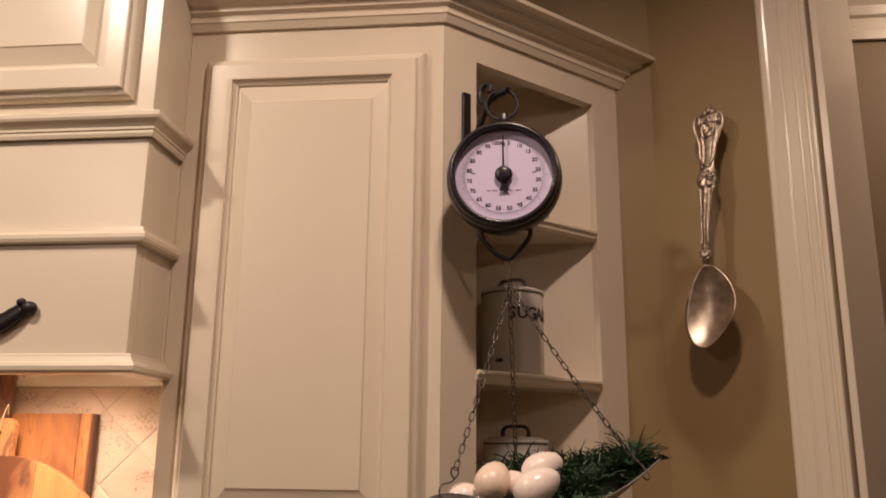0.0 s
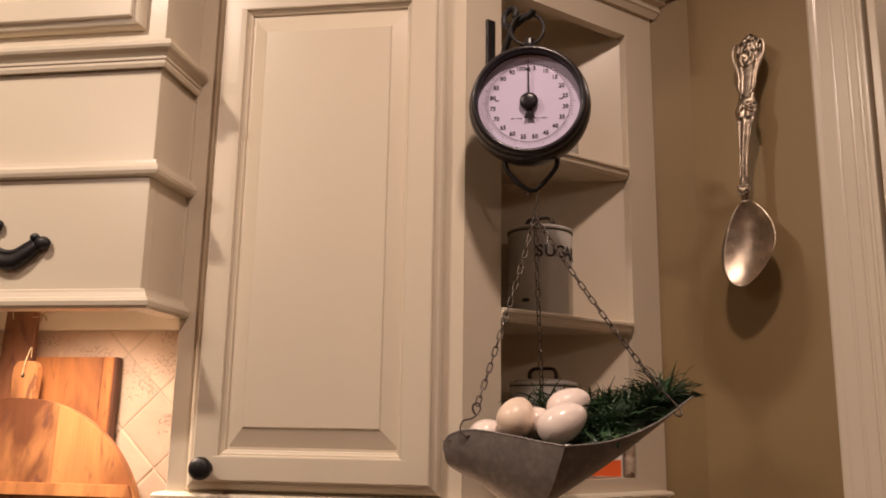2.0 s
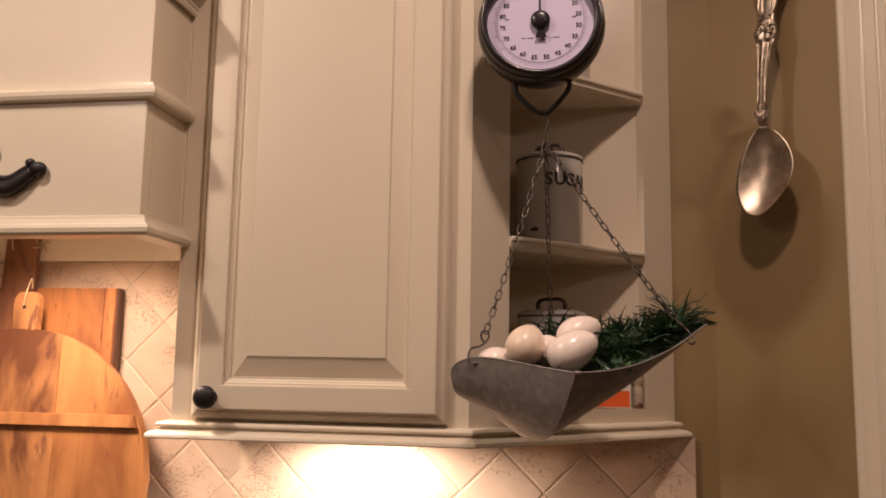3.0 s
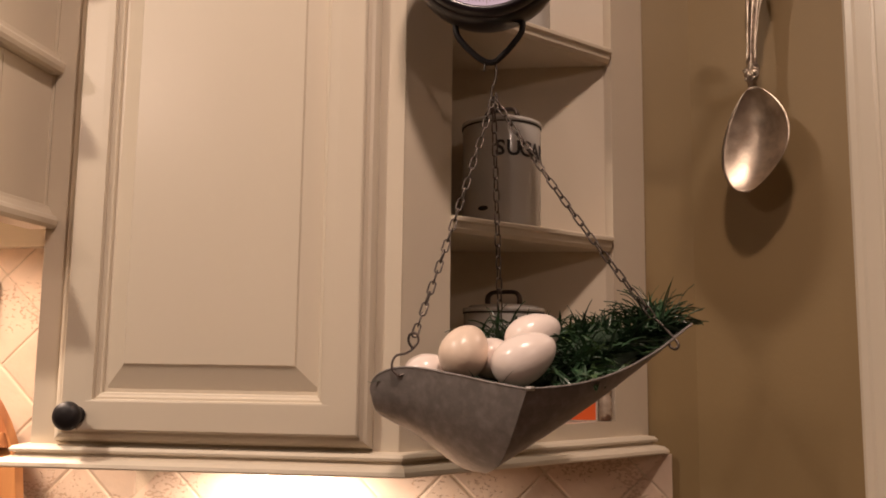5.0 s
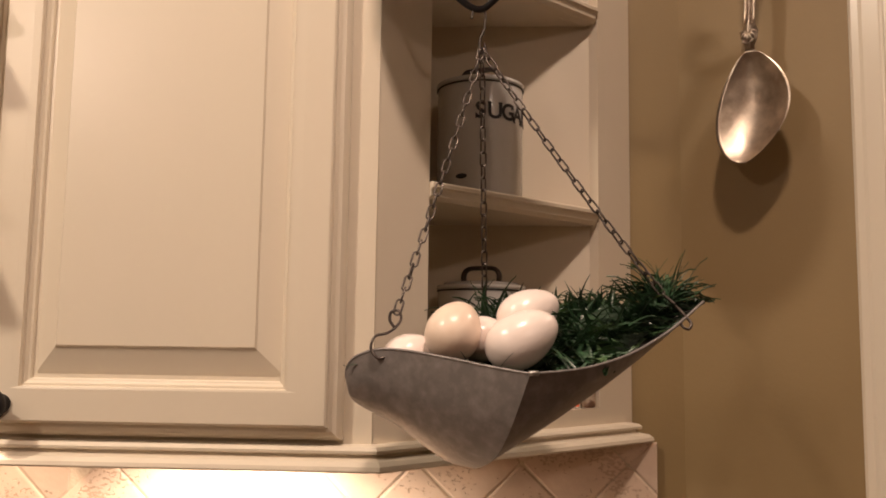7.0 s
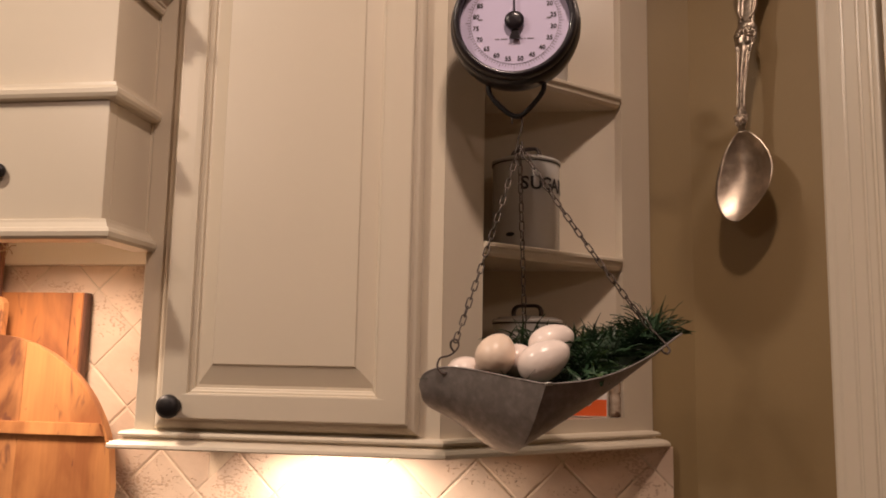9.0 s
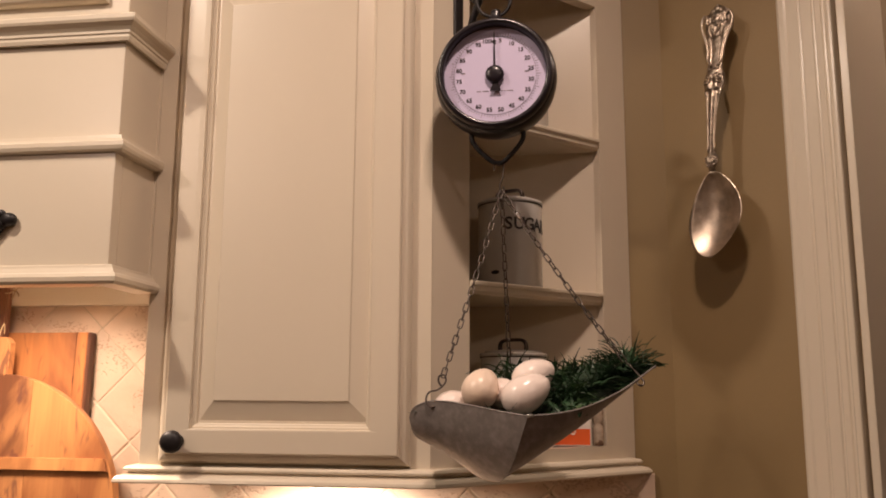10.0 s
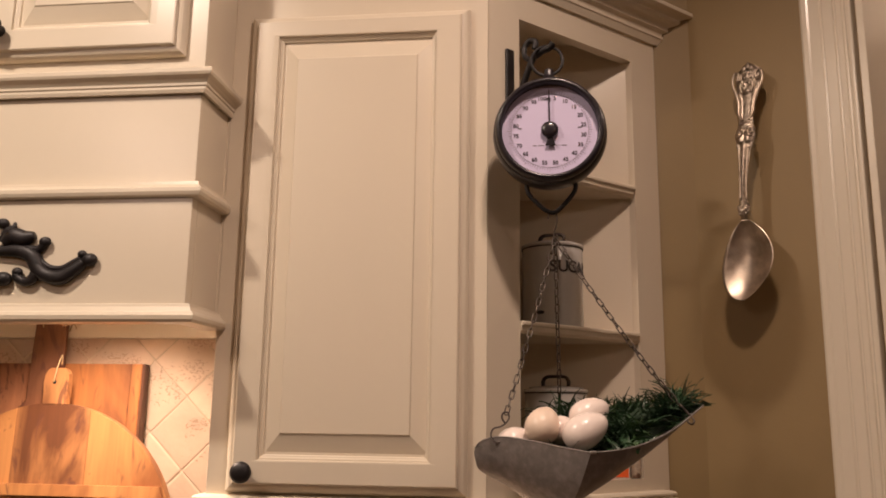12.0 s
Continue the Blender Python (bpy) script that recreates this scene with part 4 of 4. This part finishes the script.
for sgn in (1, -1):
    def P(*pts):
        return [(sgn * (x + 1.10), z - 1.75) for x, z in pts]
    shapes = [
        scroll(P((-1.06, 1.752), (-1.00, 1.772), (-0.960, 1.768), (-0.931, 1.764), (-0.899, 1.763), (-0.876, 1.754), (-0.864, 1.735), (-0.848, 1.724), (-0.826, 1.721), (-0.806, 1.732), (-0.790, 1.745)), [0.006, 0.009, 0.008, 0.0085, 0.011, 0.0125, 0.012, 0.0112, 0.0122, 0.0110, 0.008]),
        scroll(P((-0.868, 1.742), (-0.868, 1.727), (-0.877, 1.716), (-0.889, 1.716), (-0.899, 1.724), (-0.897, 1.732)), [0.007, 0.009, 0.008, 0.007, 0.0075, 0.006]),
        scroll(P((-0.925, 1.775), (-0.911, 1.786), (-0.894, 1.783), (-0.876, 1.787)), [0.009, 0.0145, 0.0135, 0.007]),
        scroll(P((-0.905, 1.768), (-0.883, 1.766), (-0.866, 1.766), (-0.858, 1.775)), [0.007, 0.006, 0.006, 0.008]),
        scroll(P((-0.932, 1.778), (-0.924, 1.795), (-0.913, 1.800), (-0.911, 1.809)), [0.005, 0.006, 0.005, 0.002]),
        scroll(P((-0.862, 1.730), (-0.858, 1.716)), [0.007, 0.003]),
        knob_ball(*P((-0.781, 1.748))[0], 0.0108), knob_ball(*P((-0.794, 1.757))[0], 0.0065), scroll(P((-0.872, 1.762), (-0.852, 1.740), (-0.828, 1.735), (-0.808, 1.744), (-0.796, 1.752)), [0.003, 0.0045, 0.0045, 0.005, 0.004]), knob_ball(*P((-0.857, 1.777))[0], 0.0085),
        knob_ball(*P((-0.898, 1.730))[0], 0.0075), knob_ball(*P((-0.920, 1.719))[0], 0.012), knob_ball(*P((-0.931, 1.807))[0], 0.009),
        scroll(P((-0.925, 1.718), (-0.945, 1.712), (-0.965, 1.722), (-0.985, 1.745), (-1.02, 1.752)), [0.010, 0.009, 0.008, 0.007, 0.006]),
    ]
    for bm in shapes:
        part("scroll", bm, IRON, ornament, smooth=True)
part("rosette", knob_ball(0, 0.0, 0.030), IRON, ornament, smooth=True)


# ---- boards leaning on the backsplash ----
def wood(name, pale, dark, seed, gloss=0.42, stain=0.0, burl=0.0):
    m = bpy.data.materials.new(name)
    m.use_nodes = True
    t = m.node_tree
    nodes, link = t.nodes, t.links.new
    b = nodes["Principled BSDF"]
    co = nodes.new("ShaderNodeTexCoord")
    info = nodes.new("ShaderNodeObjectInfo")
    add = nodes.new("ShaderNodeVectorMath")
    sc = nodes.new("ShaderNodeVectorMath")
    sc.operation = "SCALE"
    sc.inputs["Scale"].default_value = 7.0
    com = nodes.new("ShaderNodeCombineXYZ")
    for i in range(3):
        link(info.outputs["Random"], com.inputs[i])
    link(com.outputs[0], sc.inputs[0])
    link(co.outputs["Object"], add.inputs[0])
    link(sc.outputs[0], add.inputs[1])
    mp = nodes.new("ShaderNodeMapping")
    mp.inputs["Scale"].default_value = (7, 7, 2.3)
    mp.inputs["Location"].default_value = (seed, 0, seed)
    link(add.outputs[0], mp.inputs["Vector"])
    n1 = nodes.new("ShaderNodeTexNoise")
    n1.inputs["Scale"].default_value, n1.inputs["Detail"].default_value, n1.inputs["Distortion"].default_value = 1.0, 6, 1.5
    n2 = nodes.new("ShaderNodeTexNoise")
    n2.inputs["Scale"].default_value, n2.inputs["Detail"].default_value = 14, 4
    mp2 = nodes.new("ShaderNodeMapping")
    mp2.inputs["Scale"].default_value = (12, 12, 0.6)
    link(add.outputs[0], mp2.inputs["Vector"])
    link(mp.outputs[0], n1.inputs["Vector"])
    link(mp2.outputs[0], n2.inputs["Vector"])
    r1 = nodes.new("ShaderNodeValToRGB")
    e = r1.color_ramp.elements
    e[0].position, e[0].color = 0.34 + stain, (*dark, 1)
    e[1].position, e[1].color = 0.58 + stain, (*pale, 1)
    mid = r1.color_ramp.elements.new(0.45 + stain)
    mid.color = (*[0.45 * a + 0.55 * c for a, c in zip(dark, pale)], 1)
    link(n1.outputs["Fac"], r1.inputs["Fac"])
    r2 = nodes.new("ShaderNodeValToRGB")
    r2.color_ramp.elements[0].position, r2.color_ramp.elements[1].position = 0.3, 0.75
    r2.color_ramp.elements[0].color, r2.color_ramp.elements[1].color = (0.90, 0.88, 0.86, 1), (1.03, 1.02, 1.0, 1)
    link(n2.outputs["Fac"], r2.inputs["Fac"])
    mx = nodes.new("ShaderNodeMixRGB")
    mx.blend_type = "MULTIPLY"
    mx.inputs["Fac"].default_value = 1.0
    link(r1.outputs["Color"], mx.inputs["Color1"])
    link(r2.outputs["Color"], mx.inputs["Color2"])
    mp3 = nodes.new("ShaderNodeMapping")
    mp3.inputs["Scale"].default_value = (26, 26, 9)
    mp3.inputs["Location"].default_value = (seed * 2, 0, seed)
    link(add.outputs[0], mp3.inputs["Vector"])
    n3 = nodes.new("ShaderNodeTexNoise")
    n3.inputs["Scale"].default_value, n3.inputs["Detail"].default_value, n3.inputs["Distortion"].default_value = 1.0, 8, 2.2
    link(mp3.outputs[0], n3.inputs["Vector"])
    r3 = nodes.new("ShaderNodeMapRange")
    r3.inputs["From Min"].default_value, r3.inputs["From Max"].default_value = 0.64 - burl, 0.74 - burl
    r3.inputs["To Max"].default_value = 0.72
    link(n3.outputs["Fac"], r3.inputs["Value"])
    knots = nodes.new("ShaderNodeMixRGB")
    link(r3.outputs["Result"], knots.inputs["Fac"])
    link(mx.outputs["Color"], knots.inputs["Color1"])
    knots.inputs["Color2"].default_value = (0.12, 0.048, 0.036, 1)
    link(knots.outputs["Color"], b.inputs["Base Color"])
    b.inputs["Roughness"].default_value = gloss
    bp = nodes.new("ShaderNodeBump")
    bp.inputs["Strength"].default_value, bp.inputs["Distance"].default_value = 0.25, 0.001
    link(n2.outputs["Fac"], bp.inputs["Height"])
    link(bp.outputs["Normal"], b.inputs["Normal"])
    return m


MAPLE = wood("maple_board", (0.57, 0.275, 0.105), (0.30, 0.120, 0.048), 3.0)
STAINED = wood("stained_maple", (0.55, 0.260, 0.105), (0.15, 0.060, 0.030), 3.0, stain=0.03, burl=0.045)
PINE = wood("orange_board", (0.52, 0.215, 0.075), (0.22, 0.085, 0.042), 8.0, burl=0.05)
BURL = wood("burl_wood", (0.47, 0.22, 0.12), (0.20, 0.085, 0.055), 6.0, burl=0.12)
WALNUT = wood("dark_board", (0.27, 0.120, 0.065), (0.085, 0.035, 0.022), 5.0, burl=0.08)


def flat_piece(outline, thick, bevel=0.002):
    """A board over an outline in x, z; its face towards -y at y = 0."""
    bm = bmesh.new()
    f = bm.faces.new([bm.verts.new((x, 0, z)) for x, z in outline])
    r = bmesh.ops.extrude_face_region(bm, geom=[f])
    bmesh.ops.translate(bm, vec=(0, thick, 0), verts=[v for v in r["geom"] if isinstance(v, bmesh.types.BMVert)])
    if bevel:
        sharp = [e for e in bm.edges if len(e.link_faces) == 2 and e.calc_face_angle(0) > 0.7]
        bmesh.ops.bevel(bm, geom=sharp, offset=bevel, segments=2, affect="EDGES")
    return bm


COUNTER = 0.9205
# rectangular board at the back, of two planks with a narrow darker strip down the right edge
rect = thing("cutting_board", "rectangular orange-brown wooden board leaning on the backsplash", "cutting board", pose(-1.06, 1.579, COUNTER, -1.6))
for x0, x1, mat in ((-0.21, 0.010, BURL), (0.0103, 0.165, PINE), (0.1653, 0.1865, PINE), (0.1868, 0.193, WALNUT)):
    part("plank", flat_piece([(x0, 0), (x1, 0), (x1, 0.6925), (x0, 0.6925)], 0.019, 0.0012), mat, rect)

# dark paddle board with a long handle
paddle = thing("paddle_board", "dark wooden paddle board with a long handle", "cutting board", pose(-1.064, 1.558, COUNTER, -1.6))
hl = [(-0.030, 0.792), (-0.032, 0.70), (-0.034, 0.62), (-0.06, 0.59), (-0.15, 0.57), (-0.17, 0.53), (-0.17, 0.0), (0.12, 0.0), (0.12, 0.48), (0.10, 0.55), (0.06, 0.58), (0.036, 0.61), (0.034, 0.70), (0.033, 0.792), (0.02, 0.803), (-0.018, 0.803)]
part("board", flat_piece(hl, 0.016, 0.003), WALNUT, paddle)
part("twine", tube(smooth_line([(-0.012, -0.002, 0.762), (-0.014, -0.004, 0.785), (-0.010, -0.003, 0.805)], 5), 0.0012, 6), material("twine", (0.45, 0.33, 0.2), 0.9, vary=0.2, scale=200), paddle, smooth=True)

# six short strands in a small star beside the handle, coloured like the twine
for k in range(6):
    a = radians(18 + 60 * k)
    end = (0.050 + 0.017 * math.cos(a), -0.006 - 0.004 * (k % 2), 0.770 + 0.017 * math.sin(a))
    part("star_strand", tube(smooth_line([(0.050, -0.004, 0.770), (0.050 + 0.010 * math.cos(a + 0.2), -0.008, 0.770 + 0.010 * math.sin(a + 0.2)), end], 4), 0.0012, 6), bpy.data.materials["twine"], paddle, smooth=True)

# round board with a batten and a short handle
RC, RR = 0.3575, 0.257
round_board = thing("round_board", "round orange wooden bread board with a short handle", "cutting board", pose(-1.0225, 1.533, COUNTER, -1.6))


def round_slice(x0, x1):
    xs = [x0 + (x1 - x0) * k / 24 for k in range(25)]
    top = [(x, RC + math.sqrt(max(0, RR * RR - x * x))) for x in xs]
    bottom = [(x, RC - RC * math.sqrt(max(0, 1 - (x / RR) ** 2))) for x in reversed(xs)]
    pts = []
    for p in top + bottom:
        if not pts or (abs(p[0] - pts[-1][0]) + abs(p[1] - pts[-1][1])) > 1e-4:
            pts.append(p)
    if (abs(pts[0][0] - pts[-1][0]) + abs(pts[0][1] - pts[-1][1])) < 1e-4:
        pts.pop()
    return pts


for x0, x1, mat in ((-RR, -0.147, PINE), (-0.1466, -0.072, MAPLE), (-0.0716, 0.078, STAINED), (0.0784, RR, MAPLE)):
    part("plank", flat_piece(round_slice(x0, x1), 0.020, 0.0008), mat, round_board)
grip = [(-0.0235, 0.0), (-0.0255, 0.045), (-0.024, 0.062), (-0.017, 0.073), (0.016, 0.073), (0.0235, 0.062), (0.0245, 0.045), (0.0235, 0.0)]
part("handle", flat_piece([(x, z + RC + RR - 0.006) for x, z in reversed(grip)], 0.020, 0.0025), STAINED, round_board)
bat = flat_piece([(-0.2385, RC + 0.086), (0.2385, RC + 0.086), (0.2305, RC + 0.108), (-0.2305, RC + 0.108)], 0.006, 0.001)
part("batten", shifted(bat, (0, -0.0063, 0)), MAPLE, round_board, "narrow wooden batten")
part("hole", lathe([(0, 0), (0.0038, 0), (0.0038, 0.0004), (0, 0.0004)], 14, pose(-0.002, 0.0, RC + RR + 0.040, 90)), CHIP, round_board, "dark hanging hole")
part("twine", tube(smooth_line([(-0.002, -0.003, RC + RR + 0.040), (0.002, -0.005, RC + RR + 0.058), (0.003, -0.002, RC + RR + 0.074), (0.004, 0.006, RC + RR + 0.092), (0.002, 0.012, RC + RR + 0.074)], 5), 0.0011, 6), material("pale_twine", (0.62, 0.48, 0.28), 0.9, vary=0.2, scale=200), round_board, smooth=True)

# ---- basket and wire stand on top of the cabinet ----
WICKER = material("grey_wicker", (0.30, 0.225, 0.185), 0.6, vary=0.45, scale=50, bump=0.4, bump_scale=200)
SHELF_TOP = TOP - 0.0005
basket = thing("wicker_basket", "grey-brown woven wicker basket on top of the cabinet", "basket", pose(-0.365, 1.49, SHELF_TOP))
BX, BY = 0.232, 0.095
part("lining", box((-BX + 0.008, -BY + 0.008, 0.002), (BX - 0.008, BY - 0.008, 0.19)), material("wicker_core", (0.05, 0.035, 0.028), 0.8, vary=0.3), basket)
for k in range(14):
    z = 0.008 + k * 0.0135
    line = []
    for i in range(131):
        t = i / 130
        x = -BX + 2 * BX * t
        line.append(Vector((x, -BY + 0.0042 * math.sin(t * math.pi * 13 + math.pi * (k % 2)), z + 0.002 * math.sin(t * 37 + k))))
    bm = tube(line, 0.0052, 6)
    for s in (-1, 1):
        side = [Vector((s * (BX - 0.001 + 0.004 * math.sin(j * math.pi / 4 + math.pi * (k % 2))), -BY + 2 * BY * j / 20, z)) for j in range(21)]
        tube_into(bm, side, 0.0052, 6)
    part("strand", bm, WICKER, basket, smooth=True)
for i in range(14):
    x = -BX + 2 * BX * i / 13
    part("stake", tube([Vector((x, -BY, 0.0)), Vector((x, -BY, 0.195))], 0.0035, 6), WICKER, basket, smooth=True)
part("rim", tube([Vector((-BX, -BY, 0.198)), Vector((BX, -BY, 0.198)), Vector((BX, BY, 0.198)), Vector((-BX, BY, 0.198))], 0.009, 8, True), WICKER, basket, smooth=True)
stand = part("wire_stand", tube(smooth_line([(-0.117, 1.50, SHELF_TOP + 0.003), (-0.117, 1.50, 2.40), (-0.116, 1.50, 2.47), (-0.105, 1.50, 2.50), (-0.094, 1.50, 2.47), (-0.091, 1.50, 2.40), (-0.093, 1.50, SHELF_TOP + 0.003)], 6), 0.0032, 8), IRON, None, "", True)
tagged(stand, "black iron wire stand on top of the cabinet", "stand")

# ---- trim in the room past the doorway ----
structure("trim_hall", moulding([(0.31, 2.098), (3.15, 2.098)], [(0, 2.575), (0.012, 2.575), (0.014, 2.60), (0.010, 2.604), (0.012, 2.632), (0.022, 2.637), (0.028, 2.66), (0.05, 2.69), (0.062, 2.714), (0.07, 2.718), (0.07, 2.745), (0, 2.745)]), TRIM, "cream painted crown trim in the next room", "trim")

# ---- tumbled stone backsplash, set diagonally ----
def travertine():
    m = material("tumbled_travertine", (0.64, 0.50, 0.385), 0.62, vary=0.16, scale=9, bump=0.35, bump_scale=90, second=(0.56, 0.40, 0.295), mix=(0.46, 0.72), per_object=0.10)
    t = m.node_tree
    nodes, link = t.nodes, t.links.new
    b = nodes["Principled BSDF"]
    co = nodes.new("ShaderNodeTexCoord")
    mp = nodes.new("ShaderNodeMapping")
    mp.inputs["Scale"].default_value = (1.0, 1.0, 1.7)
    link(co.outputs["Object"], mp.inputs["Vector"])
    warp = nodes.new("ShaderNodeTexNoise")
    warp.inputs["Scale"].default_value, warp.inputs["Detail"].default_value = 150, 2
    link(mp.outputs[0], warp.inputs["Vector"])
    zone = nodes.new("ShaderNodeTexNoise")
    zone.inputs["Scale"].default_value = 12
    link(mp.outputs[0], zone.inputs["Vector"])
    mul = nodes.new("ShaderNodeMath")
    mul.operation = "MULTIPLY"
    link(warp.outputs["Fac"], mul.inputs[0])
    link(zone.outputs["Fac"], mul.inputs[1])
    pits = nodes.new("ShaderNodeValToRGB")
    pits.color_ramp.elements[0].position, pits.color_ramp.elements[1].position = 0.322, 0.340
    pits.color_ramp.elements[0].color, pits.color_ramp.elements[1].color = (1, 1, 1, 1), (0, 0, 0, 1)
    link(mul.outputs[0], pits.inputs["Fac"])
    bump = nodes.new("ShaderNodeBump")
    bump.inputs["Strength"].default_value, bump.inputs["Distance"].default_value = 0.8, 0.002
    link(pits.outputs["Color"], bump.inputs["Height"])
    old = b.inputs["Normal"].links[0].from_socket
    link(old, bump.inputs["Normal"])
    link(bump.outputs["Normal"], b.inputs["Normal"])
    src = b.inputs["Base Color"].links[0].from_socket
    mx = nodes.new("ShaderNodeMixRGB")
    mx.blend_type = "MULTIPLY"
    inv = nodes.new("ShaderNodeMapRange")
    inv.inputs["To Min"].default_value, inv.inputs["To Max"].default_value = 0.45, 0.0
    link(pits.outputs["Color"], inv.inputs["Value"])
    link(inv.outputs["Result"], mx.inputs["Fac"])
    link(src, mx.inputs["Color1"])
    mx.inputs["Color2"].default_value = (0.55, 0.42, 0.32, 1)
    link(mx.outputs["Color"], b.inputs["Base Color"])
    return m


STONE = travertine()
T_END = 0.164
splash = thing("backsplash", "tumbled travertine tile backsplash laid diagonally", "backsplash", pose(0, 0, 0), kind="structure")
bed_bm = box((-2.2, BACK - 0.0108, 0.9205), (T_END - 0.002, BACK - 0.0005, 1.370))
box_into(bed_bm, (-2.2, BACK - 0.0108, 1.3702), (LEFT - 0.004, BACK - 0.0005, 1.70))
part("grout_bed", bed_bm, GROUT, splash, "sandy grout between the tiles")
PD, X0, Z0 = 0.1405, -0.787, 1.551


def clip(poly, axis, limit, keep_less):
    out = []
    n = len(poly)
    for k in range(n):
        a, b = poly[k], poly[(k + 1) % n]
        ina = a[axis] <= limit if keep_less else a[axis] >= limit
        inb = b[axis] <= limit if keep_less else b[axis] >= limit
        if ina:
            out.append(a)
        if ina != inb:
            t = (limit - a[axis]) / (b[axis] - a[axis])
            out.append((a[0] + (b[0] - a[0]) * t, a[1] + (b[1] - a[1]) * t))
    return out


def tile_mesh(poly):
    bm = bmesh.new()
    cx = sum(p[0] for p in poly) / len(poly)
    cz = sum(p[1] for p in poly) / len(poly)
    rings = []
    for shrink, y in ((0.0, BACK - 0.006), (0.0003, BACK - 0.0105), (0.0010, BACK - 0.0116), (0.0026, BACK - 0.0122)):
        ring = []
        for x, z in poly:
            d = math.hypot(x - cx, z - cz)
            k = 1 - 1.4 * shrink / max(d, 0.004)
            ring.append(bm.verts.new((cx + (x - cx) * k, y + noise.noise((x * 40, z * 40, 1.0)) * 0.0005, cz + (z - cz) * k)))
        rings.append(ring)
    n = len(poly)
    for a, b in zip(rings, rings[1:]):
        for j in range(n):
            bm.faces.new((a[j], a[(j + 1) % n], b[(j + 1) % n], b[j]))
    bm.faces.new(rings[-1])
    return bm


trng = random.Random(3)
for i in range(-14, 9):
    for j in range(-10, 4):
        cx = X0 + (i + 0.5 * (j % 2)) * PD
        cz = Z0 + j * PD / 2 - PD / 2
        h = PD / 2 - 0.0005
        if cx + h < -1.75 or cx - h > T_END or cz + h < 1.05 or cz - h > 1.70:
            continue
        poly = []
        for ax, az in ((0, h), (h, 0), (0, -h), (-h, 0)):
            poly.append((cx + ax + trng.uniform(-0.0008, 0.0008), cz + az + trng.uniform(-0.0008, 0.0008)))
        # worn corners and uneven edges
        rough = []
        for k in range(4):
            a, b = poly[k], poly[(k + 1) % 4]
            for t in (0.025, 0.35, 0.65, 0.975):
                w = trng.uniform(-0.0006, 0.0006)
                rough.append((a[0] + (b[0] - a[0]) * t + w, a[1] + (b[1] - a[1]) * t - w))
        rough = clip(clip(rough, 0, T_END, True), 1, 1.06, False)
        if cx < LEFT - 0.02:
            rough = clip(clip(rough, 1, 1.699, True), 0, LEFT - 0.004, True)
        else:
            rough = clip(rough, 1, 1.3705, True)
        if len(rough) < 3:
            continue
        xs = [p[0] for p in rough]
        zs = [p[1] for p in rough]
        if max(xs) - min(xs) < 0.012 or max(zs) - min(zs) < 0.012:
            continue
        part("tile", tile_mesh(rough), STONE, splash)
